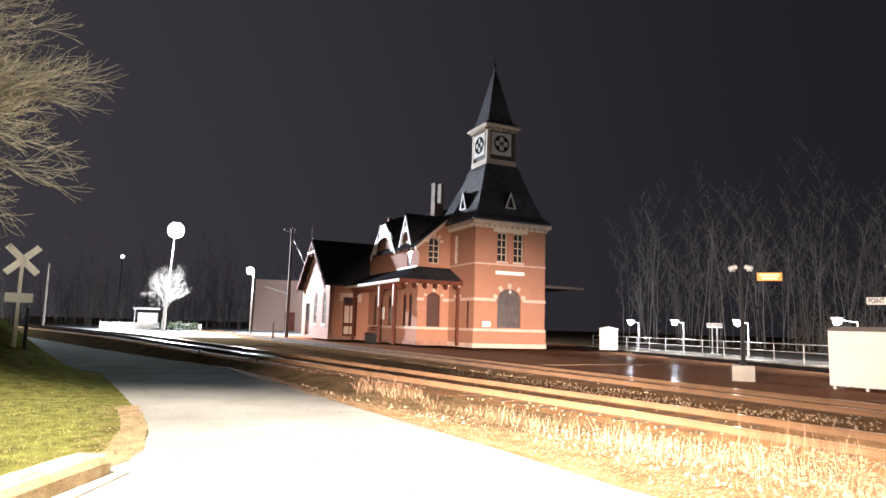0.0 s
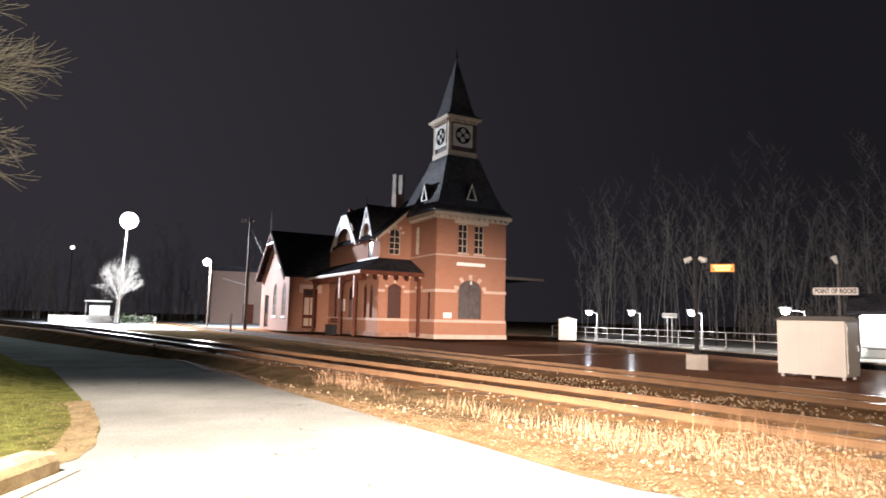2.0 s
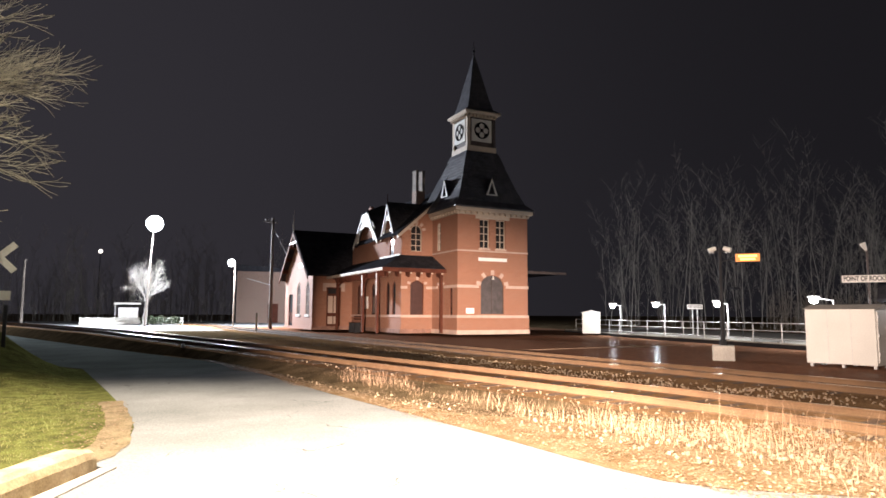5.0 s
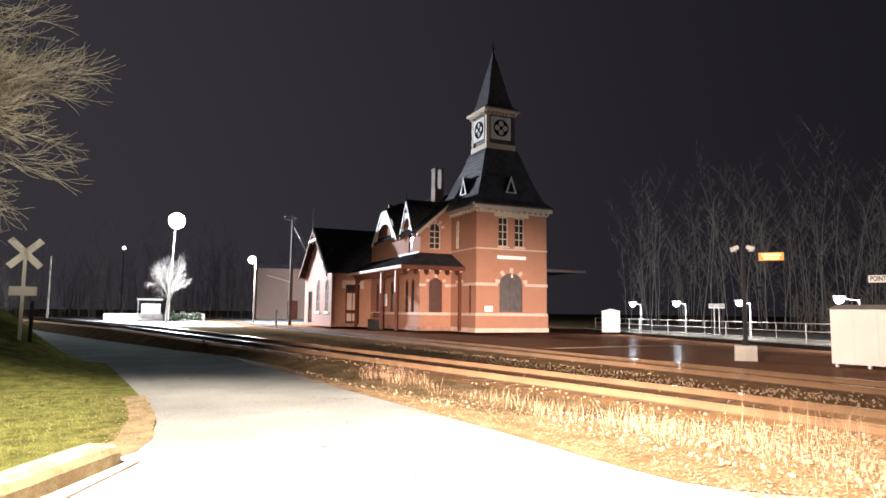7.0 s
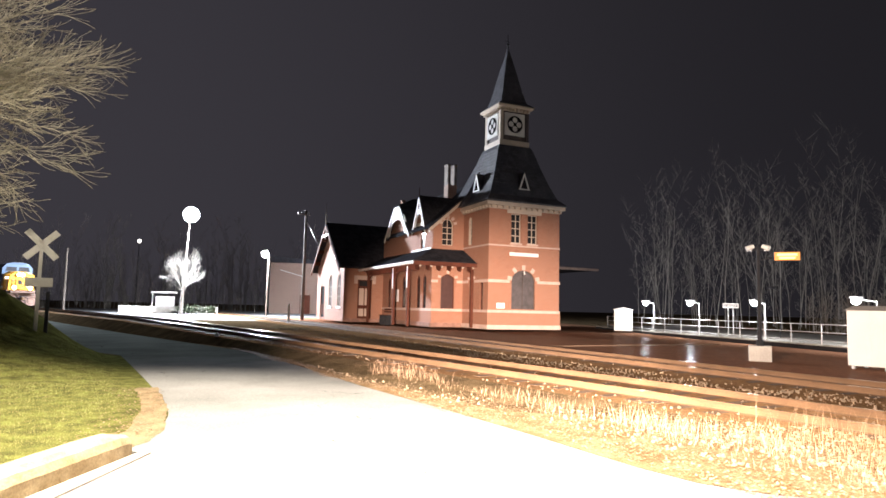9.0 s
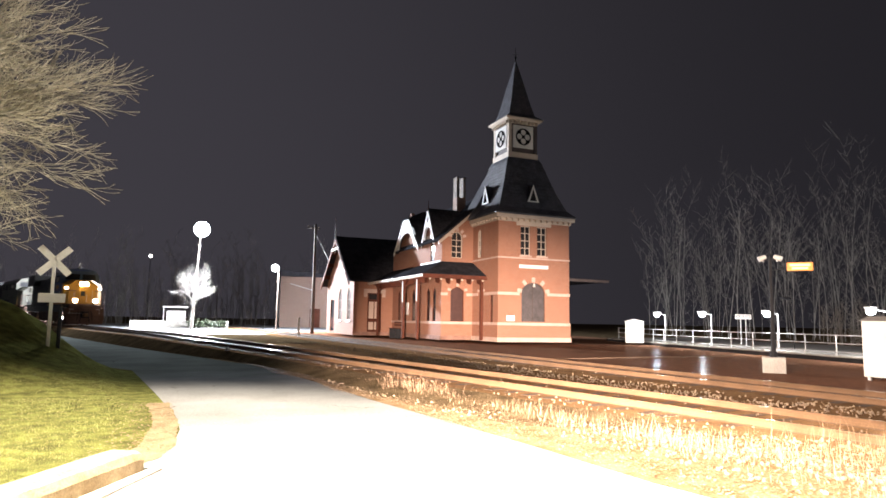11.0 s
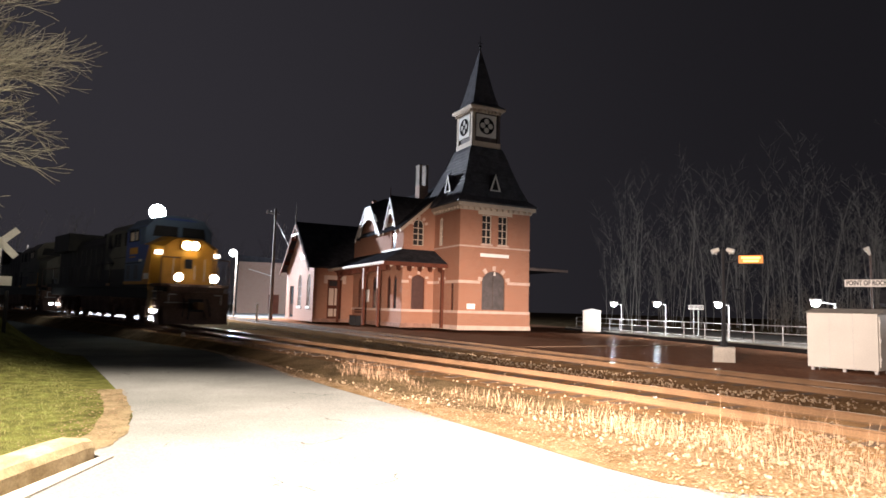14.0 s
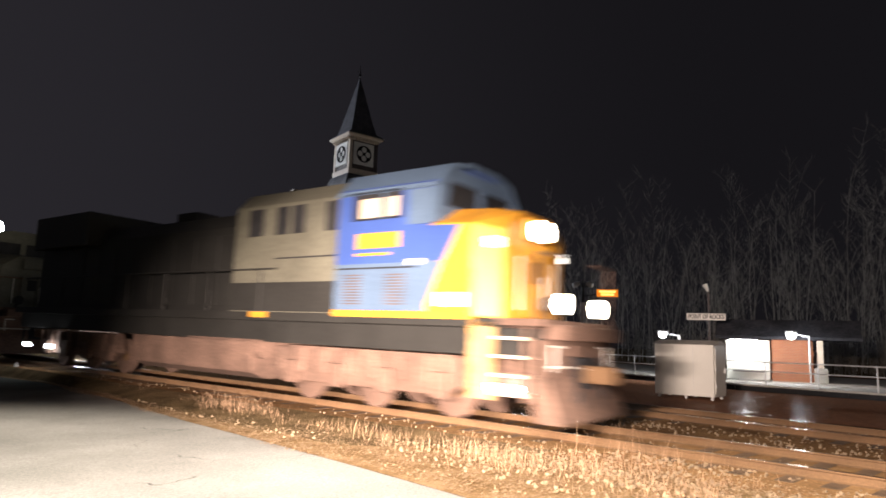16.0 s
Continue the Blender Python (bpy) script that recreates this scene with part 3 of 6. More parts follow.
        for bmx, mm, nm in ((fr, WHITE, "bargeboard"), (pane, GLASS, "dormer_pane")):
            for v in bmx.verts:
                v.co = (x + v.co.x, y + v.co.y, z + v.co.z) if facing == "y" else (x + v.co.y, y + v.co.x, z + v.co.z)
            part(nm, bmx, mm, d)
    gablet(c + 0.05, 0.28, 10.05, 0.46, 1.25, "y", 1.2)
    gablet(0.25, c - 0.3, 10.05, 0.55, 1.3, "x", 1.2)
    # shaft of the stair bay against the tower roof
    part("roof_bay", prismed([(-0.6, 9.0), (1.6, 9.0), (1.6, 13.0)], "y", 3.4, 5.0), SLATE_LIGHT, S)

    # main block
    A0, A1, B0, B1 = -2.48, W - 0.2, 4.04, 15.2
    ez, rz, mid = 7.6, 11.2, 1.6
    gable_out = [(A0, Z0), (0, Z0), (0, ez + (0 - A0) * (rz - ez) / (mid - A0)), (A0, ez)]
    wall("main_wall", pierced(gable_out, [arch(-1.75, -0.68, 1.5, 4.05, 0.3, 8, True), arch(-1.74, -0.86, 6.15, 8.1, 0.4)], "y", B0, B0 + T))
    track_holes = [arch(y0, y1, 1.5, 4.05, 0.35, 8, True) for y0, y1 in ((5.1, 5.75), (6.3, 6.95), (9.4, 10.2), (11.7, 12.4), (13.0, 13.7))]
    wall("main_wall", pierced([(B0 + T, Z0), (B1, Z0), (B1, ez), (B0 + T, ez)], track_holes + [[(5.5, 5.95), (6.35, 5.95), (6.35, 7.5), (5.5, 7.5)]], "x", A0, A0 + T))
    wall("main_wall", boxed(A0 + T, A1, B1 - T, B1, Z0, ez))
    wall("main_wall", boxed(A1 - T, A1, B0 + 1.7, B1 - T, Z0, ez))
    wall("upper_floor", boxed(A0 + T, A1 - T, B0 + 1.7, B1 - T, 5.0, 5.2), DARK)
    window("y", B0, -1.75, -0.68, 1.5, 4.05, 0.3, frame_m=BROWN, pane=mat("dusty_glass", (0.09, 0.05, 0.045), 0.3, vary=0.2, bump=0), bars=(0, 0), pointed=True)
    window("y", B0, -1.74, -0.86, 6.15, 8.1, 0.4, frame_m=CREAM, bars=(1, 3))
    voussoirs("y", B0, -1.74, -0.86, 7.7, 0.4, 5, 0.26)
    voussoirs("y", B0, -1.75, -0.68, 3.75, 0.3, 3, 0.24)
    for y0, y1 in ((5.1, 5.75), (6.3, 6.95), (9.4, 10.2), (11.7, 12.4), (13.0, 13.7)):
        window("x", A0, y0, y1, 1.5, 4.05, 0.35, frame_m=BROWN, bars=(0, 1), pointed=True)
    window("x", A0, 5.5, 6.35, 5.95, 7.5, frame_m=BROWN, bars=(0, 1))
    block("band", "y", B0, A0 - 0.05, 0, 1.33, 1.52, 0.06)
    block("band", "x", A0, B0, B1, 1.33, 1.52, 0.06)
    block("band", "y", B0, A0 - 0.05, -2.0, 3.4, 3.6, 0.05)
    block("band", "y", B0, -0.5, 0, 3.4, 3.6, 0.05)
    block("foundation", "y", B0, A0 - 0.1, 0, 0.2, 0.5, 0.12, FOUNDATION)
    block("foundation", "x", A0, B0, B1, 0.2, 0.5, 0.12, FOUNDATION)
    # raking cornice of the gable end
    k = (rz - ez) / (mid - A0)
    part("raking_cornice", prismed([(A0 - 0.35, ez - 0.25 - 0.35 * k), (0, ez + (0 - A0) * k - 0.25), (0, ez + (0 - A0) * k + 0.02), (A0 - 0.35, ez - 0.35 * k + 0.02)], "y", B0 - 0.22, B0 - 0.02), CREAM, S)

    def roof(name, xa, za, xb, zb, y0, y1, th=0.16, m=SLATE):
        part(name, prismed([(xa, za), (xb, zb), (xb, zb - th), (xa, za - th)], "y", y0, y1), m, S)
    roof("main_roof", A0 - 0.4, ez - 0.4 * k + 0.18, mid, rz + 0.18, B0 - 0.25, B1 + 0.3)
    roof("main_roof", mid, rz + 0.18, A1 + 0.4, ez + 0.05, B0 + 1.3, B1 + 0.3)
    # chimney
    part("chimney", boxed(-0.05, 0.72, 7.0, 7.8, 9.0, 11.3, 0.03), BRICK2, S)
    for x in (-0.05, 0.5):
        part("chimney_stack", boxed(x, x + 0.22, 7.05, 7.75, 11.3, 12.85, 0.02), CHIMNEY, S, "slim pale rendered chimney stack")
        part("chimney_cap", boxed(x - 0.03, x + 0.25, 7.0, 7.8, 12.85, 12.95, 0.015), CHIMNEY, S)

    def cross_gable(yc, hw, eave, peak, name, arched, depth, ov=0.7, clipped=False):
        """A gable that looks over the track: wall, two roof slopes, white bargeboards and a truss."""
        x = A0
        wall("gable_wall", prismed([(yc - hw, eave), (yc + hw, eave), (yc, peak)], "x", x - 0.02, x + 0.3))
        kk = (peak - eave) / hw
        hc, back = (0.62, 1.5) if clipped else (0.0, 0.0)
        e = hw + 0.35
        top = peak + 0.18
        for s in (-1, 1):
            bm = bmesh.new()
            pts = [(x - ov + back, yc, top), (x - ov, yc + s * hc, top - kk * hc), (x - ov, yc + s * e, top - kk * e), (x + depth, yc + s * e, top - kk * e), (x + depth, yc, top)]
            lo = [bm.verts.new((p[0], p[1], p[2] - 0.16)) for p in pts]
            hi = [bm.verts.new(p) for p in pts]
            n = len(pts)
            bm.faces.new(hi)
            bm.faces.new(lo[::-1])
            for i in range(n):
                j = (i + 1) % n
                if (Vector(pts[i]) - Vector(pts[j])).length > 0.01:
                    bm.faces.new((hi[i], lo[i], lo[j], hi[j]))
            part("gable_roof", bm, SLATE, S)
            pts = [(yc + s * hc, peak + 0.02 - kk * hc), (yc + s * e, peak + 0.02 - kk * e), (yc + s * e, peak - 0.22 - kk * e), (yc + s * hc, peak - 0.3 - kk * hc)]
            part("bargeboard", prismed(pts, "x", x - ov - 0.06, x - ov + 0.02), WHITE, S)
        if clipped:
            zc = top - kk * hc
            bm = bmesh.new()
            v = [bm.verts.new(p) for p in ((x - ov - 0.08, yc - hc - 0.1, zc - 0.02), (x - ov - 0.08, yc + hc + 0.1, zc - 0.02), (x - ov + back, yc, top + 0.03))]
            u = [bm.verts.new(q.co - Vector((0, 0, 0.1))) for q in v]
            bm.faces.new(v)
            bm.faces.new(u[::-1])
            for i in range(3):
                bm.faces.new((v[i], u[i], u[(i + 1) % 3], v[(i + 1) % 3]))
            part("gable_hip", bm, SLATE, S, "clipped slate end of the gable roof")
            w = hc + 0.55
            part("gable_panel", prismed([(yc - hc, zc - 0.14), (yc + hc, zc - 0.14), (yc + w, zc - 0.14 - kk * 0.55), (yc - w, zc - 0.14 - kk * 0.55)], "x", x - ov - 0.03, x - ov + 0.01), WHITE, S, "white boarded gable head")
        if arched:
            bm = bmesh.new()
            prev = None
            r0, r1 = hw * 0.72, hw * 0.92
            n = 12
            for i in range(n + 1):
                a = math.pi * i / n
                p0 = (yc + r0 * math.cos(a), eave - 0.3 + r0 * kk * 0.7 * math.sin(a))
                p1 = (yc + r1 * math.cos(a), eave - 0.3 + r1 * kk * 0.85 * math.sin(a))
                row = [bm.verts.new((xx, *p)) for xx in (x - ov, x - ov + 0.1) for p in (p0, p1)]
                if prev:
                    for q in ((0, 1, 1, 0), ):
                        bm.faces.new((prev[0], prev[1], row[1], row[0]))
                        bm.faces.new((prev[2], prev[3], row[3], row[2]))
                        bm.faces.new((prev[0], prev[2], row[2], row[0]))
                        bm.faces.new((prev[1], prev[3], row[3], row[1]))
                prev = row
            part("arched_brace", bm, WHITE, S)
        else:
            part("collar_tie", boxed(x - ov - 0.03, x - ov + 0.05, yc - hw * 0.5, yc + hw * 0.5, peak - hw * 0.55 * kk, peak - hw * 0.55 * kk + 0.16), WHITE, S)
        if not clipped:
            part("gable_finial", rods(((x - ov, yc, peak - 0.9), (x - ov, yc, peak + 0.75), 0.05, 0.02)), BROWN, S)
    cross_gable(10.9, 2.6, 7.6, 10.4, "gable", True, 3.4, 0.4, True)
    cross_gable(6.3, 1.0, 8.0, 9.9, "dormer", True, 3.0, 0.25)
    part("dormer_wall", boxed(A0 - 0.02, A0 + 2.2, 5.35, 7.2, 7.4, 8.0), CREAM, S)

    # wing with its gable to the track
    G0, G1, H0, H1 = -6.0, 6.0, 15.16, 25.3
    we, wp = 5.15, 9.1
    wc = (H0 + H1) / 2
    holes = [[(22.15, 0.45), (23.7, 0.45), (23.7, 3.4), (22.15, 3.4)], arch(19.2, 20.5, 1.5, 4.45, 0.6, 8, True), arch(16.1, 17.3, 1.5, 4.45, 0.6, 8, True)]
    wall("wing_gable_wall", pierced([(H0, Z0), (H1, Z0), (H1, we), (wc, wp - 0.25), (H0, we)], holes, "x", G0, G0 + T))
    for y0, y1 in ((19.2, 20.5), (16.1, 17.3)):
        window("x", G0, y0, y1, 1.5, 4.45, 0.6, frame_m=CREAM, bars=(1, 2), pointed=True, pane=mat("pale_pane", (0.28, 0.25, 0.25), 0.25, vary=0.15, bump=0))
        block("window_sill", "x", G0, y0 - 0.1, y1 + 0.1, 1.3, 1.5, 0.08, WHITE)
    d = part("door", boxed(G0 + 0.1, G0 + 0.18, 22.15, 23.7, 0.45, 3.4), DARK, S, "tall dark panelled door")
    part("door_panel", boxed(G0 + 0.07, G0 + 0.1, 22.3, 22.85, 0.7, 1.7, 0.01), BROWN, d)
    part("door_panel", boxed(G0 + 0.07, G0 + 0.1, 23.0, 23.55, 0.7, 1.7, 0.01), BROWN, d)
    sidewall = pierced([(G0 + T, Z0), (A0, Z0), (A0, we), (G0 + T, we)], [[(-4.75, 0.45), (-3.5, 0.45), (-3.5, 3.85), (-4.75, 3.85)]], "y", H0, H0 + T)
    wall("wing_wall", sidewall)
    block("wall_end", "y", H0, G0, G0 + T, Z0, we, 0.0, BRICK)
    wall("wing_wall", boxed(G0 + T, G1, H1 - T, H1, Z0, we))
    wall("wing_wall", boxed(G1 - T, G1, H0, H1 - T, Z0, we))
    # glazed door with transom
    d = part("glazed_door", pierced([(-4.75, 0.45), (-3.5, 0.45), (-3.5, 3.85), (-4.75, 3.85)],
                                    [[(-4.6, 1.65), (-4.16, 1.65), (-4.16, 3.1), (-4.6, 3.1)], [(-4.09, 1.65), (-3.65, 1.65), (-3.65, 3.1), (-4.09, 3.1)],
                                     [(-4.6, 0.7), (-4.16, 0.7), (-4.16, 1.35), (-4.6, 1.35)], [(-4.09, 0.7), (-3.65, 0.7), (-3.65, 1.35), (-4.09, 1.35)],
                                     [(-4.6, 3.3), (-3.65, 3.3), (-3.65, 3.75), (-4.6, 3.75)]], "y", H0 + 0.1, H0 + 0.17), BROWN, S, "brown double door with pale panes")
    for a, b, z0, z1 in ((-4.6, -4.16, 1.65, 3.1), (-4.09, -3.65, 1.65, 3.1), (-4.6, -4.16, 0.7, 1.35), (-4.09, -3.65, 0.7, 1.35)):
        part("pane", boxed(a - 0.01, b + 0.01, H0 + 0.13, H0 + 0.145, z0, z1), PANE_LIT, d)
    part("transom_pane", boxed(-4.61, -3.64, H0 + 0.13, H0 + 0.145, 3.3, 3.75), GLASS, d)
    block("lintel", "y", H0, -5.1, -3.15, 3.85, 4.2, 0.05)
    block("lintel_end", "y", H0, -5.1, -4.8, 3.5, 3.85, 0.05)
    block("lintel_end", "y", H0, -3.45, -3.15, 3.5, 3.85, 0.05)
    block("foundation", "y", H0, G0 - 0.05, A0, 0.2, 0.5, 0.1, FOUNDATION)
    kk = (wp - we) / (wc - H0)
    for s, yy in ((-1, H0 - 0.5), (1, H1 + 0.5)):
        e = abs(yy - wc)
        pts = [(wc, wp + 0.18), (yy, wp + 0.18 - kk * e), (yy, wp - kk * e), (wc, wp)]
        part("wing_roof", prismed(pts, "x", G0 - 0.56, G1 + 0.5), SLATE, S)
        pts = [(wc, wp), (yy, wp - kk * e), (yy, wp - 0.3 - kk * e), (wc, wp - 0.36)]
        part("bargeboard", prismed(pts, "x", G0 - 0.62, G0 - 0.54), BROWN, S)
        for i in range(1, 4):
            y = wc + (yy - wc) * i / 4
            z = wp - kk * abs(y - wc)
            part("eave_bracket", boxed(G0 - 0.52, G0, y - 0.06, y + 0.06, z - 0.4, z - 0.05, 0.01), BROWN, S)
    part("gable_truss", boxed(G0 - 0.64, G0 - 0.52, wc - 1.3, wc + 1.3, wp - 1.15, wp - 0.98, 0.01), WHITE, S)
    part("king_post", rods(((G0 - 0.58, wc, wp - 1.4), (G0 - 0.58, wc, wp + 1.0), 0.06, 0.05), ((G0 - 0.58, wc, wp + 1.0), (G0 - 0.58, wc, wp + 2.0), 0.03, 0.012)), WHITE, S)
    part("name_plate", boxed(G0 - 0.06, G0 - 0.01, 17.9, 19.9, 5.75, 6.15, 0.01), REFLECT, S, "white board on the gable")

    # porch roof round the track side
    e0, pz0, pz1 = 2.3, 4.75, 5.85
    bm = bmesh.new()
    x0, y0 = A0 - e0, B0 - e0
    v = {}
    for key, p in {"a": (x0, 15.1, pz0), "b": (x0, y0, pz0), "c": (0.0, y0, pz0), "d": (A0, 15.1, pz1), "e": (A0, B0, pz1), "f": (0.0, B0, pz1)}.items():
        v[key] = bm.verts.new(p)
        v[key + "u"] = bm.verts.new((p[0], p[1], p[2] - 0.16))
    for f in ("abed", "bcfe"):
        bm.faces.new([v[q] for q in f])
        bm.faces.new([v[q + "u"] for q in f][::-1])
    for a, b in ("ab", "bc", "cf", "fe", "ed", "da"):
        bm.faces.new((v[a], v[b], v[b + "u"], v[a + "u"]))
    part("porch_roof", bm, SLATE, S, "low slate porch roof round the ground floor")
    # cream on the track side paints in the lamp-lit eave; the end stays brown
    part("porch_fascia", boxed(x0 - 0.05, x0, y0, 15.1, pz0 - 0.14, pz0 - 0.02), CREAM, S)
    part("porch_fascia", boxed(x0 - 0.05, 0, y0 - 0.05, y0, pz0 - 0.3, pz0 - 0.02), BROWN, S)
    for i in range(32):
        part("eave_drop", boxed(x0 - 0.04, x0, y0 + 0.1 + i * 0.41, y0 + 0.28 + i * 0.41, pz0 - 0.24, pz0 - 0.14, 0.01), CREAM, S)
    part("flashing", boxed(A0 - 0.1, A0 - 0.02, B0 + 0.2, 8.2, pz1 - 0.02, pz1 + 0.1), WHITE, S)
    for y in (6.2, 12.6):
        post = part("porch_post", boxed(x0 + 0.1, x0 + 0.28, y - 0.09, y + 0.09, 0.25, pz0 - 0.15, 0.02), BROWN, S)
        for s in (-1, 1):
            bm = bmesh.new()
            for i in range(6):
                a0, a1 = i * math.pi / 12, (i + 1) * math.pi / 12
                rod(bm, (x0 + 0.19, y + s * (1 - math.cos(a0)) * 1.1, 3.4 + 1.1 * math.sin(a0)), (x0 + 0.19, y + s * (1 - math.cos(a1)) * 1.1, 3.4 + 1.1 * math.sin(a1)), 0.05, seg=6)
            part("knee_brace", bm, BROWN, post)
        bm = bmesh.new()
        for i in range(6):
            a0, a1 = i * math.pi / 12, (i + 1) * math.pi / 12
            rod(bm, (x0 + 0.19 + (1 - math.cos(a0)) * 1.1, y, 3.4 + 1.1 * math.sin(a0)), (x0 + 0.19 + (1 - math.cos(a1)) * 1.1, y, 3.4 + 1.1 * math.sin(a1)), 0.05, seg=6)
        part("knee_brace", bm, BROWN, post)
    for i in range(6):
        x = x0 + 0.5 + i * 0.8
        part("eave_bracket", prismed([(y0 + 0.02, pz0 - 0.16), (y0 + 1.0, pz0 - 0.16), (y0 + 0.9, pz0 - 0.5), (y0 + 0.45, pz0 - 0.62), (y0 + 0.25, pz0 - 0.34), (y0 + 0.06, pz0 - 0.3)], "x", x - 0.05, x + 0.05), BROWN, S)
        part("bracket_drop", boxed(x - 0.06, x + 0.06, y0 - 0.02, y0 + 0.1, pz0 - 0.4, pz0 - 0.28, 0.02), CREAM, S)
    for i in range(9):
        y = y0 + 1.4 + i * 1.3
        part("eave_bracket", prismed([(x0 + 0.02, pz0 - 0.16), (x0 + 1.0, pz0 - 0.16), (x0 + 0.9, pz0 - 0.5), (x0 + 0.45, pz0 - 0.62), (x0 + 0.25, pz0 - 0.34), (x0 + 0.06, pz0 - 0.3)], "y", y - 0.05, y + 0.05), BROWN, S)
    # light on the porch post edges, put in as thin white strips
    for y in (3.2, 6.2):
        part("post_edge_glint", boxed(x0 + 0.06, x0 + 0.1, y - 0.05, y + 0.05, 2.9, pz0 - 0.35, 0.01), REFLECT, S, "white strip painted for the light on a porch post's edge")
    part("porch_post", boxed(x0 + 0.1, x0 + 0.28, 3.11, 3.29, 0.25, pz0 - 0.15, 0.02), BROWN, S)
    part("porch_post", boxed(-0.4, -0.2, y0 + 0.1, y0 + 0.3, 0.25, pz0 - 0.15, 0.02), BROWN, S)
    # canopy beyond the tower
    part("rear_canopy", prismed([(W - 0.1, 5.3), (12.9, 5.1), (12.9, 4.96), (W - 0.1, 5.12)], "y", 5.0, 15.0), SLATE, S)
    part("canopy_fascia", boxed(W - 0.08, 12.92, 4.93, 4.99, 4.9, 5.1, 0.01), GREY_WOOD, S)
    bm = bmesh.new()
    for i in range(8):
        a0, a1 = i * math.pi / 16, (i + 1) * math.pi / 16
        rod(bm, (W + 0.05 + 2.2 * (1 - math.cos(a0)), 5.1, 2.8 + 2.1 * math.sin(a0)), (W + 0.05 + 2.2 * (1 - math.cos(a1)), 5.1, 2.8 + 2.1 * math.sin(a1)), 0.06, seg=6)
    part("canopy_brace", bm, CREAM, S)
    # boards and notices
    part("name_board", boxed(1.6, 3.92, -0.09, -0.04, 5.28, 5.52, 0.012), REFLECT, S, "long white name board")
    part("notice", boxed(0.61, 1.23, -0.13, -0.07, 1.63, 2.0, 0.008), REFLECT, S, "small white notice board")
    part("notice", boxed(A0 - 0.06, A0 - 0.02, 10.9, 11.5, 2.0, 3.0, 0.01), REFLECT, S, "pale notice case")
    part("arch_lamp", rods(((2.76, -0.1, 4.0), (2.76, -0.1, 4.25), 0.1, 0.04)), WHITE, S)


def platform_bench():
    r = empty("bench", pose(24.97, 36.17, 0.03, 0, 0, -7) @ pose(-2.95, 12.55, 0.0, 0, 0, 90), "dark slatted bench against the station wall", "bench")
    for i in range(3):
        part("seat_slat", boxed(-0.9, 0.9, -0.05 + i * 0.15, 0.07 + i * 0.15, 0.82, 0.86, 0.008), BROWN, r)
    for z in (1.05, 1.25):
        part("back_slat", boxed(-0.9, 0.9, -0.14, -0.1, z, z + 0.13, 0.008), BROWN, r)
    for x in (-0.75, 0.75):
        part("leg", boxed(x - 0.04, x + 0.04, -0.12, 0.36, 0.0, 0.82, 0.01), BLACK, r)


tagged(part("station_platform", prismed([(17.85, 22), (21.0, 75), (60, 78), (46, 44), (30, 22)], "z", -0.2, 0.03), PAVER), "low brick-paved platform round the station", "platform", kind="structure")
sheet("pavement", [(16.9, -20), (60, -20), (60, 60), (46, 44), (30, 21.9), (17.9, 21.9)], -0.006, PAVER, "dark brick paving between the track and the fence", "pavement")
station()
platform_bench()


# ---- lamps, poles, signs ----
def tall_yard_lamp():
    r = empty("yard_lamp", pose(12.7, 83.9, -0.02), "tall grey pole with a glaring white yard lamp", "street lamp")
    part("pole", rods(((0, 0, 0), (0.45, -0.1, 11.7), 0.125, 0.08)), WOODPOLE, r)
    part("arm", rods(((0.45, -0.1, 11.6), (0.5, -0.5, 12.0), 0.04), ((0.45, -0.1, 11.6), (0.05, -0.3, 12.0), 0.04)), GALV, r)
    bm = bmesh.new()
    bmesh.ops.create_uvsphere(bm, u_segments=16, v_segments=10, radius=0.95)
    part("lens", bm, LAMP_COLD, r, "glaring white lens").location = (0.5, -0.5, 12.3)


def lane_lamp():
    r = empty("lane_lamp", pose(21.2, 77.1, -0.02), "slim pole with a lit white lamp on a short arm", "street lamp")
    part("pole", rods(((0, 0, 0), (0, 0, 7.4), 0.1, 0.07)), WOODPOLE, r)
    part("arm", rods(((0, 0, 7.3), (-0.6, 0, 7.55), 0.035)), GALV, r)
    bm = bmesh.new()
    bmesh.ops.create_uvsphere(bm, u_segments=14, v_segments=8, radius=0.42)
    part("lens", bm, LAMP_PLATFORM, r, "glaring white lens").location = (-0.5, -0.3, 7.5)


def utility_pole(x, y, h, lean=0.0, arms=True):
    r = empty("utility_pole", pose(x, y, -0.05, 0, lean, 20), "weathered wooden utility pole with a cross-arm", "utility pole", "utility poles")
    part("pole", rods(((0, 0, 0), (0, 0, h), 0.19, 0.12)), WOODPOLE, r)
    if arms:
        part("cross_arm", boxed(-1.1, 0.5, -0.06, 0.06, h - 0.5, h - 0.37, 0.01), WOODPOLE, r)
        for i in (-1.0, -0.6, 0.4):
            part("insulator", rods(((i, 0, h - 0.37), (i, 0, h - 0.2), 0.05, 0.03)), WHITE, r)
        part("guy_wire", rods(((0, 0, h - 1.0), (1.9, -2.0, 5.2), 0.035), seg=5), GALV, r)


